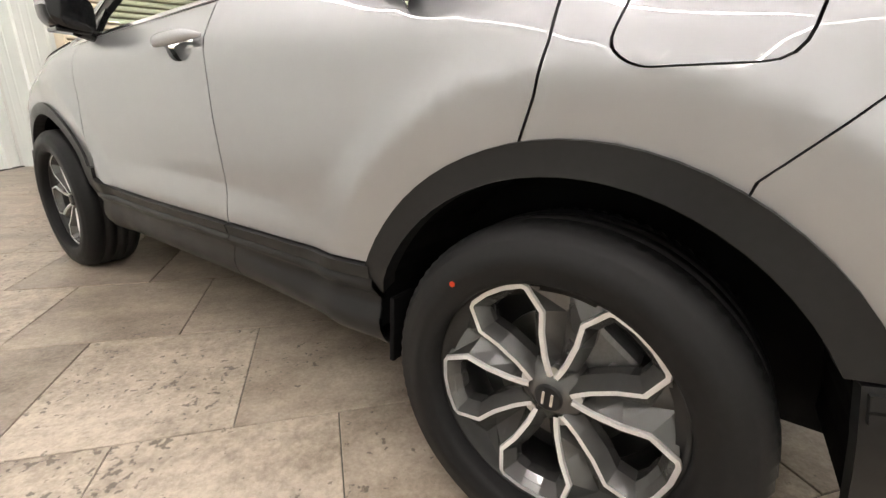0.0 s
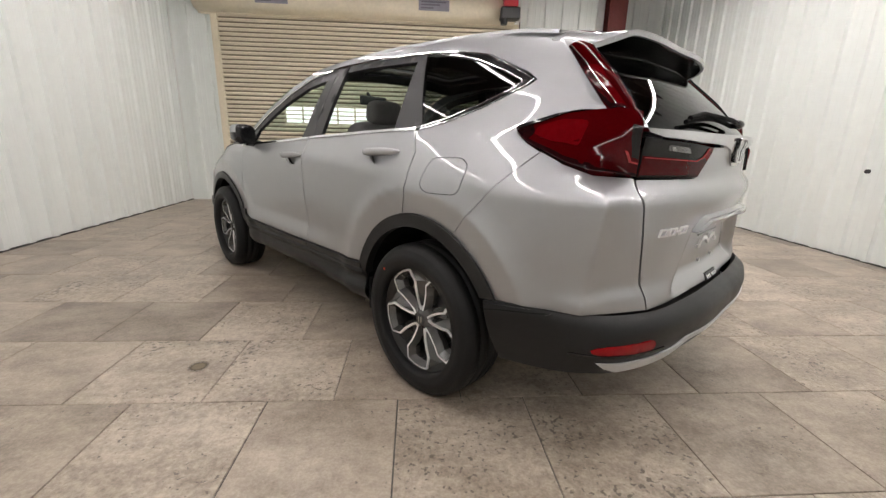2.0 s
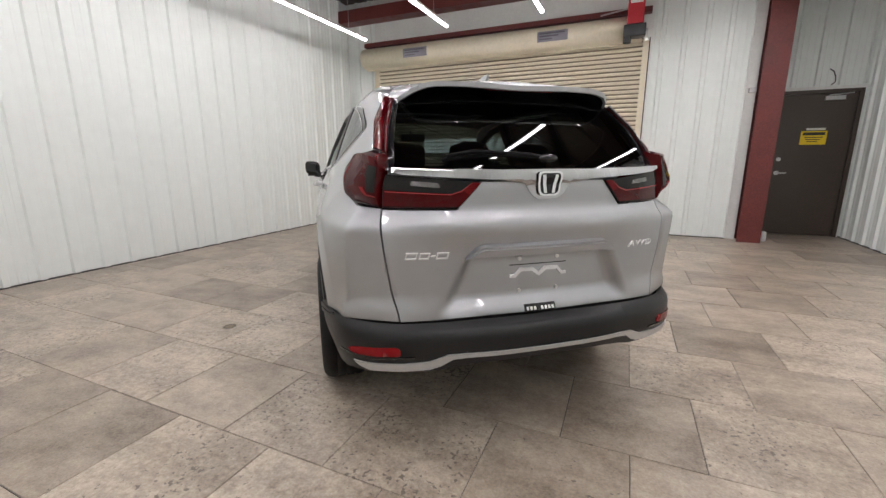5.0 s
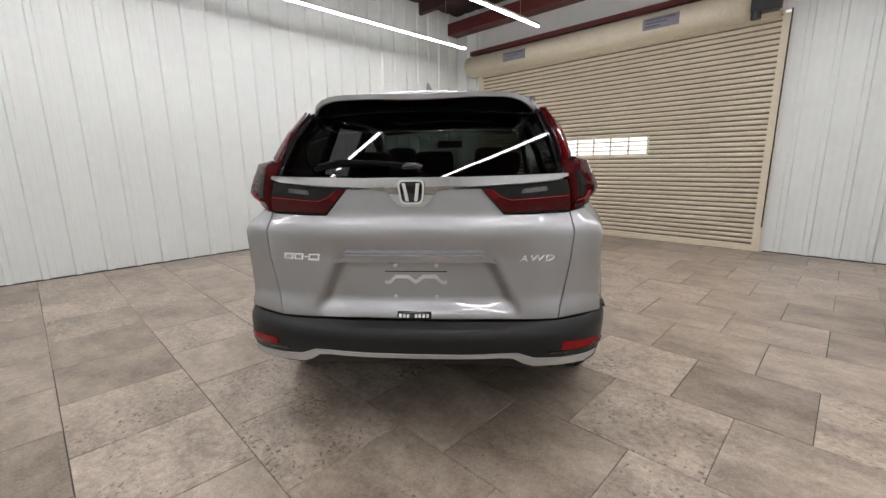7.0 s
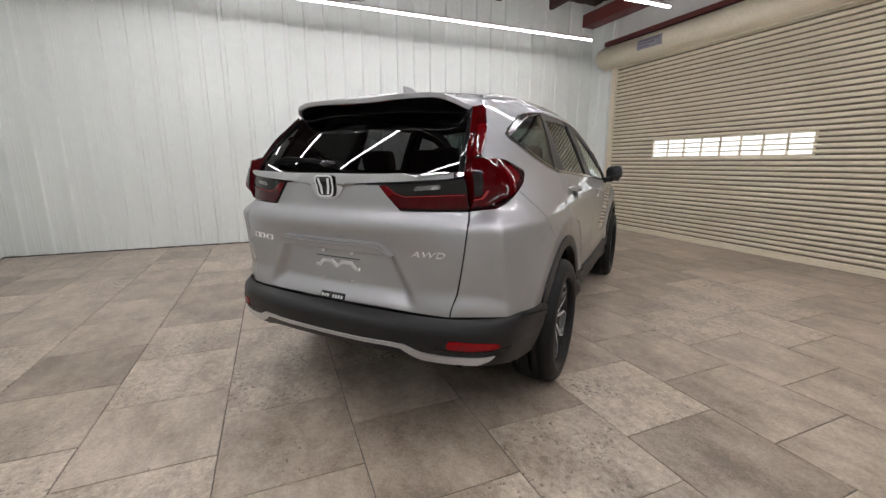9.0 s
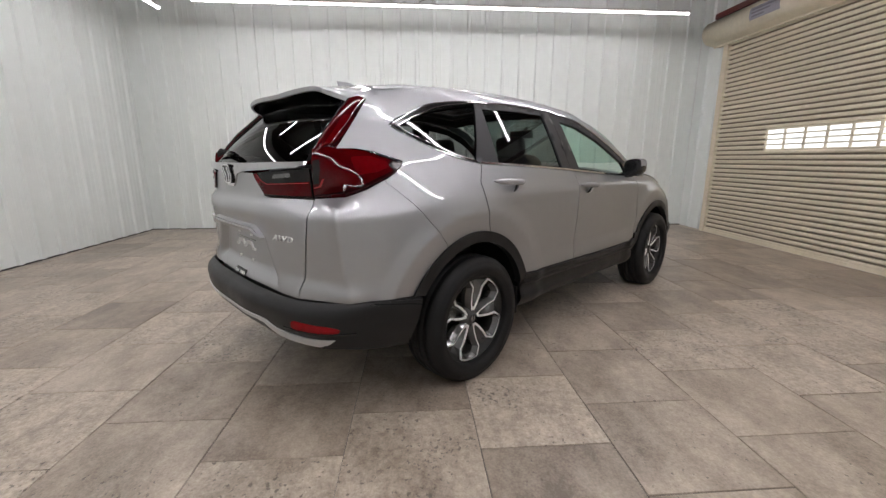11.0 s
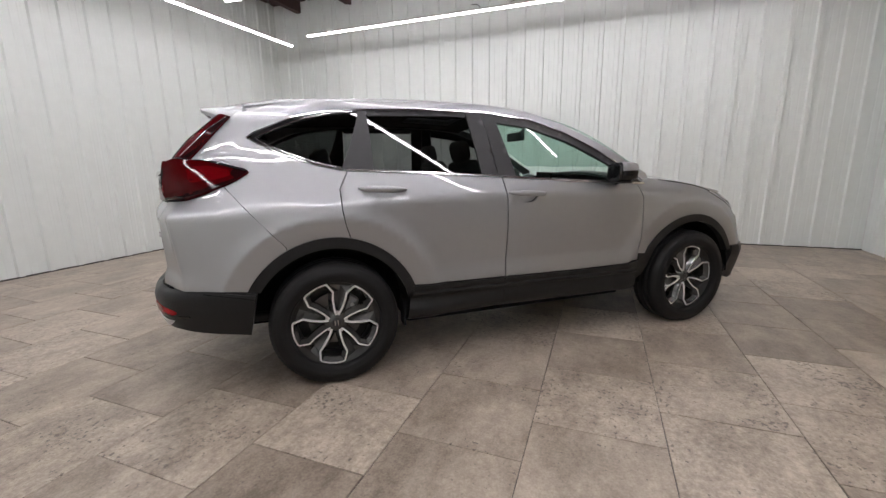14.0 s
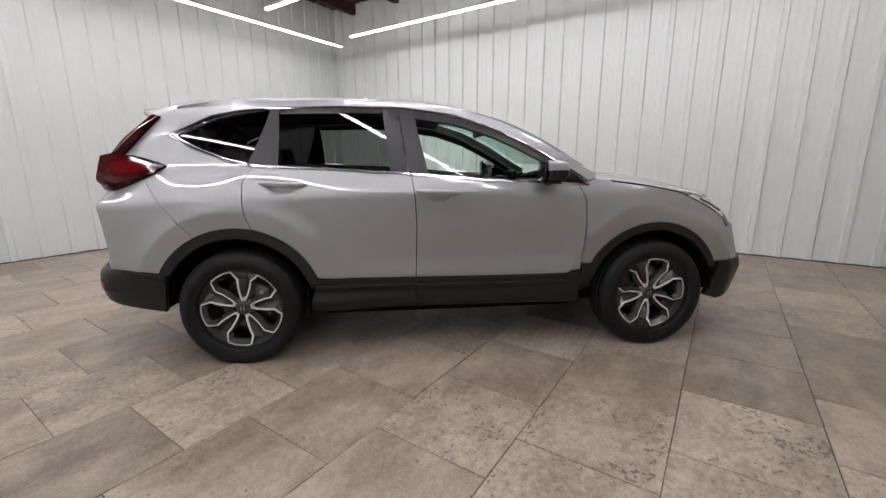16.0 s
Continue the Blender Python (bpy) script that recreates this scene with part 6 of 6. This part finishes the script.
PETAL = [(0.047, 33), (0.062, 27.6), (0.088, 24), (0.14, 23.4), (0.188, 25.2), (0.2375, 17.8), (0.244, 14.6), (0.2455, 5), (0.2455, -5), (0.244, -14.6), (0.2375, -17.8), (0.188, -25.2), (0.14, -23.4), (0.088, -24), (0.062, -27.6), (0.047, -33)]


def make_wheel(name_at, sg, turn):
    """Alloy wheel with five tulip-shaped spoke loops. Its axis is x; the outer face looks to +x before it is placed."""
    bm = lathe([(0.070, 0.2505), (0.082, 0.2505), (0.080, 0.246), (0.064, 0.2385), (0.066, 0.226), (0.02, 0.215), (-0.09, 0.212), (-0.10, 0.235)])
    wheel = part("wheel", bm, [M_BARREL], car, "dark grey alloy wheel with machined edges", smooth=True)
    wheel.matrix_basis = name_at
    tb = lathe(tyre_prof, 160)
    for v in tb.verts:
        r = math.hypot(v.co.y, v.co.z)
        if r > 0.345 and abs(v.co.x) > 0.06:
            ang = math.atan2(v.co.z, v.co.y)
            if int(round(ang / (2 * math.pi) * 160 + 160)) % 2 == 0:
                v.co.y *= 1 - 0.0045 / r
                v.co.z *= 1 - 0.0045 / r
        if v.co.z < -0.350:
            v.co.z = -0.350
    tyre = part("tyre", tb, M_RUBBER, wheel, "black road tyre", smooth=True)
    part("brake_disc", lathe([(-0.012, 0.06), (-0.012, 0.085), (-0.02, 0.09), (-0.02, 0.155), (-0.032, 0.155), (-0.032, 0.06)], 48), M_DISC, wheel, "steel brake disc")
    # black disc added behind the spokes, standing in for shade inside the wheel
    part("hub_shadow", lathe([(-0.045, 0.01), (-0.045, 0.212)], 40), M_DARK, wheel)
    cb = box(-0.075, 0.0, 0.07, 0.165, -0.065, 0.065, 0.015)
    bmesh.ops.rotate(cb, verts=cb.verts[:], cent=(0, 0, 0), matrix=Matrix.Rotation(math.radians(55) * (1 if sg > 0 else 1), 3, "X"))
    cal = part("brake_caliper", cb, M_CALIPER, wheel, "cast brake caliper")
    turn_c = Matrix.Rotation(math.radians(55), 3, "X")
    for dz in (-0.04, 0.04):
        part("caliper_bolt", rod(turn_c @ Vector((-0.01, 0.12, dz)), turn_c @ Vector((0.008, 0.12, dz)), 0.012, 10), M_STEEL, cal)
    for k in range(5):
        rot = Matrix.Rotation(turn + k * 2 * math.pi / 5, 3, "X")
        outer = [np.array((r * math.cos(math.radians(o)), -r * math.sin(math.radians(o)))) for r, o in PETAL]
        cen = np.array((0.15, 0.004))
        n = len(outer)
        ins = []
        for i in range(n):
            a, b, c = outer[i - 1], outer[i], outer[(i + 1) % n]
            if i in (0, n - 1):
                a, c = (outer[0], outer[1]) if i == 0 else (outer[-2], outer[-1])
            t = (c - a) / np.linalg.norm(c - a)
            nn = np.array((-t[1], t[0]))
            if np.dot(nn, cen - b) < 0:
                nn = -nn
            ins.append((b + nn * 0.0092, b + nn * 0.029))
        face = lambda r: 0.058 + 0.022 * min(1, r / 0.2)
        P = lambda p, d: rot @ Vector((face(math.hypot(*p)) - d, p[1], p[0]))
        bm = bmesh.new()
        r0 = [bm.verts.new(P(p, 0.0)) for p in outer]
        r1 = [bm.verts.new(P(q[0], 0.0)) for q in ins]
        r2 = [bm.verts.new(P(p - (q[0] - p) * 0.25, 0.006)) for p, q in zip(outer, ins)]
        for i in range(n - 1):
            j = i + 1
            bm.faces.new((r0[i], r0[j], r1[j], r1[i]))
            bm.faces.new((r2[i], r2[j], r0[j], r0[i]))
        bmesh.ops.recalc_face_normals(bm, faces=bm.faces[:])
        if sum(f.normal.x for f in bm.faces) < 0:
            bmesh.ops.reverse_faces(bm, faces=bm.faces[:])
        part("spoke_edge", bm, M_ALLOY, wheel, "bright machined spoke edge")
        bm = bmesh.new()
        b0 = [bm.verts.new(P(q[0], 0.0)) for q in ins]
        b1 = [bm.verts.new(P(q[1], 0.030)) for q in ins]
        b2 = [bm.verts.new(P(q[1], 0.060)) for q in ins]
        for i in range(n - 1):
            bm.faces.new((b0[i], b0[i + 1], b1[i + 1], b1[i]))
            bm.faces.new((b1[i], b1[i + 1], b2[i + 1], b2[i]))
        part("spoke_pocket", bm, M_GUN, wheel, "dark grey painted pocket wall")
        bm = bmesh.new()
        rot2 = Matrix.Rotation(turn + (k + 1) * 2 * math.pi / 5, 3, "X")
        P2 = lambda p, d: rot2 @ Vector((face(math.hypot(*p)) - d, p[1], p[0]))
        left, right = outer[:7], outer[::-1][:7]
        la = [bm.verts.new(P(p, 0.007)) for p in left]
        lb = [bm.verts.new(P2(p, 0.007)) for p in right]
        mid = [bm.verts.new((P(p, 0.036) + P2(q, 0.036)) / 2) for p, q in zip(left, right)]
        for i in range(6):
            bm.faces.new((la[i], la[i + 1], mid[i + 1], mid[i]))
            bm.faces.new((mid[i], mid[i + 1], lb[i + 1], lb[i]))
        bmesh.ops.recalc_face_normals(bm, faces=bm.faces[:])
        if sum(f.normal.x for f in bm.faces) < 0:
            bmesh.ops.reverse_faces(bm, faces=bm.faces[:])
        part("spoke", bm, M_GUN, wheel, "dark grey painted spoke")
        a = turn + (k + 0.5) * 2 * math.pi / 5
        yy, zz_ = 0.057 * math.sin(-a), 0.057 * math.cos(a)
        part("lug_nut", rod((0.03, yy, zz_), (0.058, yy, zz_), 0.0105, 6), M_STEEL, wheel)
    part("hub", lathe([(0.066, 0.001), (0.066, 0.024), (0.062, 0.036), (0.048, 0.062), (0.03, 0.075), (0.0, 0.078)], 40), M_GUN, wheel, smooth=True)
    cap = part("hub_cap", lathe([(0.071, 0.001), (0.071, 0.025), (0.066, 0.030)], 32), M_DARK, wheel, "black hub cap", smooth=False)
    for y0 in (-0.009, 0.009):
        bm = box(0.0712, 0.0735, y0 - 0.003, y0 + 0.003, -0.015, 0.015, 0.001)
        part("hub_badge", bm, M_CHROME, cap)
    return wheel


for cy, cz in (RW, FW):
    for sg in (1, -1):
        m = Matrix.Translation((sg * 0.803, cy, cz))
        if sg < 0:
            m = m @ Matrix.Rotation(math.pi, 4, "Z")
        wh = make_wheel(m, sg, math.radians({(0.0, 1): 27, (0.0, -1): 34, (2.66, 1): -11, (2.66, -1): 27}[(cy, sg)]))
        if cy == 0.0 and sg < 0:
            part("paint_mark", rod((0.120, -0.205, 0.210), (0.1262, -0.205, 0.210), 0.006, 10), M_REDDOT, wh, "small red paint mark")


# cabin
def cushion(cx, cy, cz, sx, sy, sz, tilt=0.0, power=0.35):
    bm = bmesh.new()
    bmesh.ops.create_uvsphere(bm, u_segments=20, v_segments=12, radius=1)
    m = Matrix.Translation((cx, cy, cz)) @ Matrix.Rotation(tilt, 4, "X")
    for v in bm.verts:
        x, y, z = (math.copysign(abs(c) ** power, c) for c in v.co)
        v.co = m @ Vector((x * sx, y * sy, z * sz))
    return bm


for sg in (-1, 1):
    seat = part("front_seat", cushion(sg * 0.37, 1.33, 0.62, 0.25, 0.25, 0.09, 0.1), M_SEAT, car, "grey cloth front seat", smooth=True)
    part("seat_back", cushion(sg * 0.37, 1.06, 0.95, 0.24, 0.075, 0.32, -0.22 * -1), M_SEAT, seat, smooth=True)
    part("head_restraint", cushion(sg * 0.37, 0.965, 1.325, 0.125, 0.045, 0.075, 0.2, 0.55), M_SEAT, seat, smooth=True)
    for d in (-0.05, 0.05):
        part("restraint_post", rod((sg * 0.37 + d, 0.985, 1.2), (sg * 0.37 + d, 0.97, 1.32), 0.007, 8), M_STEEL, seat)
    part("door_lining", box(min(sg * 0.70, sg * 0.80), max(sg * 0.70, sg * 0.80), 0.50, 2.1, 0.5, 1.04, 0.03), M_CABIN, car)
bench = part("rear_bench", cushion(0, 0.42, 0.62, 0.54, 0.25, 0.09, 0.08), M_SEAT, car, "grey cloth rear bench", smooth=True)
part("seat_back", cushion(0, 0.12, 0.92, 0.54, 0.07, 0.30, 0.3), M_SEAT, bench, smooth=True)
for x in (-0.40, 0.0, 0.40):
    part("head_restraint", cushion(x, 0.01, 1.27, 0.12, 0.045, 0.07, 0.25), M_SEAT, bench, smooth=True)
part("dashboard", cushion(0, 2.10, 0.93, 0.72, 0.22, 0.15, 0.0, 0.5), M_CABIN, car, "charcoal dashboard", smooth=True)
part("dash_screen", box(-0.11, 0.11, 1.90, 1.92, 1.05, 1.16, 0.006), M_GLOSS, car, "black dashboard screen")
bm = bmesh.new()
m = Matrix.Translation((-0.37, 1.72, 1.00)) @ Matrix.Rotation(math.radians(65), 4, "X")
n = 30
rr = [[bm.verts.new(m @ Vector(((0.185 + 0.016 * math.cos(b)) * math.cos(a), (0.185 + 0.016 * math.cos(b)) * math.sin(a), 0.016 * math.sin(b)))) for b in np.linspace(0, 2 * math.pi, 8, endpoint=False)] for a in np.linspace(0, 2 * math.pi, n, endpoint=False)]
for i in range(n):
    for j in range(8):
        bm.faces.new((rr[i][j], rr[(i + 1) % n][j], rr[(i + 1) % n][(j + 1) % 8], rr[i][(j + 1) % 8]))
bmesh.ops.recalc_face_normals(bm, faces=bm.faces[:])
sw = part("steering_wheel", bm, M_CABIN, car, "black steering wheel", smooth=True)
part("steering_boss", cushion(-0.37, 1.74, 1.0, 0.17, 0.03, 0.05, 0.4), M_CABIN, sw, smooth=True)
part("inside_mirror", box(-0.12, 0.12, 1.60, 1.64, 1.42, 1.49, 0.012), M_DARK, car, "black inside mirror")
part("mirror_stem", rod((0, 1.63, 1.46), (0, 1.70, 1.52), 0.012, 8), M_DARK, car)
part("load_cover", box(-0.55, 0.55, -0.72, 0.0, 0.86, 0.90, 0.01), M_CABIN, car)
for sg in (-1, 1):
    part("rear_lining", box(min(sg * 0.56, sg * 0.66), max(sg * 0.56, sg * 0.66), -0.55, 0.1, 0.83, 1.10, 0.03), M_CABIN, car)

# ---- floor tiles, last: one shared mesh, laid in half bond ----
TILE = 0.59


def tile_mesh(su, sv, mat, g):
    bm = bmesh.new()
    c, h = 0.0016, 0.006
    a, b = su / 2 - g, sv / 2 - g
    top = [bm.verts.new((x, y, 0)) for x, y in ((-a + c, -b + c), (a - c, -b + c), (a - c, b - c), (-a + c, b - c))]
    rim = [bm.verts.new((x, y, -c)) for x, y in ((-a, -b), (a, -b), (a, b), (-a, b))]
    low = [bm.verts.new((x, y, -h)) for x, y in ((-a, -b), (a, -b), (a, b), (-a, b))]
    bm.faces.new(top)
    for i in range(4):
        j = (i + 1) % 4
        bm.faces.new((rim[i], rim[j], top[j], top[i]))
        bm.faces.new((low[i], low[j], rim[j], rim[i]))
    me = bpy.data.meshes.new("floor_tile")
    bm.to_mesh(me)
    bm.free()
    me.materials.append(mat)
    return me


# tiles whose look is known, by course and by place along it; the rest are drawn by lot
SPECKLED, PALE, DARK, PLAIN = M_TILE_SPECK, M_TILE_PALE, M_TILE_DARK, M_TILE
KNOWN = {
    7: {-4: DARK, -3: DARK, -2: SPECKLED, -1: SPECKLED},
    6: {-2: PLAIN, -1: SPECKLED, 0: PALE, 1: PLAIN},
    5: {-2: PLAIN, -1: SPECKLED, 0: PLAIN, 1: PLAIN},
    4: {-1: PLAIN, 0: PLAIN, 1: PLAIN, 2: PLAIN},
    3: {-1: PLAIN, 0: PALE, 1: DARK, 2: PALE},
    2: {0: DARK, 1: SPECKLED, 2: PLAIN, 3: SPECKLED},
    1: {-4: PALE, -3: PLAIN, 0: DARK, 1: SPECKLED, 2: PLAIN},
    0: {-4: PALE, -3: PLAIN, -2: SPECKLED, -1: SPECKLED, 0: PLAIN, 1: PLAIN},
}
shared = {}
for k in range(-6, 14):
    v0, v1 = -1.257 + TILE * k, -1.257 + TILE * (k + 1)
    v0, v1 = max(v0, V0), min(v1, V2 + 0.1)
    if v1 - v0 < 0.02:
        continue
    phase = 0.41 if k % 2 == 0 else 0.705
    for j in range(-11, 8):
        u0, u1 = max(phase + TILE * j, U0), min(phase + TILE * (j + 1), U1)
        if u1 - u0 < 0.02 or (v0 > V1 + 0.16 and u1 < COL0 - 0.2):
            continue
        dice = random.random()
        kind = KNOWN.get(k, {}).get(j) or (PALE if dice < 0.14 else SPECKLED if dice < 0.40 else DARK if dice > 0.86 else PLAIN)
        key = (round(u1 - u0, 3), round(v1 - v0, 3), kind, random.choice((0.0014, 0.0022, 0.0032)))
        if key not in shared:
            shared[key] = tile_mesh(*key)
        t = new("tile", shared[key])
        t.parent = bed
        t.matrix_basis = pose((u0 + u1) / 2, (v0 + v1) / 2, random.uniform(-0.0006, 0.0006))

bm = bmesh.new()
rim = [bm.verts.new((0.060 * math.cos(a), 0.060 * math.sin(a), 0.0)) for a in np.linspace(0, 2 * math.pi, 24, endpoint=False)]
bm.faces.new(rim)
M_STAIN = material("brown_floor_stain", (0.17, 0.135, 0.085), 0.5, vary=0.25, scale=60)
nt = M_STAIN.node_tree
where, size, fade, clear, soft = (nt.nodes.new(n) for n in ("ShaderNodeTexCoord", "ShaderNodeVectorMath", "ShaderNodeMapRange", "ShaderNodeBsdfTransparent", "ShaderNodeMixShader"))
size.operation = "LENGTH"
fade.inputs["From Min"].default_value, fade.inputs["From Max"].default_value = 0.026, 0.055
nt.links.new(where.outputs["Object"], size.inputs[0])
nt.links.new(size.outputs["Value"], fade.inputs["Value"])
nt.links.new(fade.outputs[0], soft.inputs[0])
nt.links.new(nt.nodes["Principled BSDF"].outputs[0], soft.inputs[1])
nt.links.new(clear.outputs[0], soft.inputs[2])
nt.links.new(soft.outputs[0], nt.nodes["Material Output"].inputs["Surface"])
stain = part("floor_stain", bm, M_STAIN, bed, "small dark round stain")
stain.matrix_basis = pose(-1.81, -0.365, 0.0025)
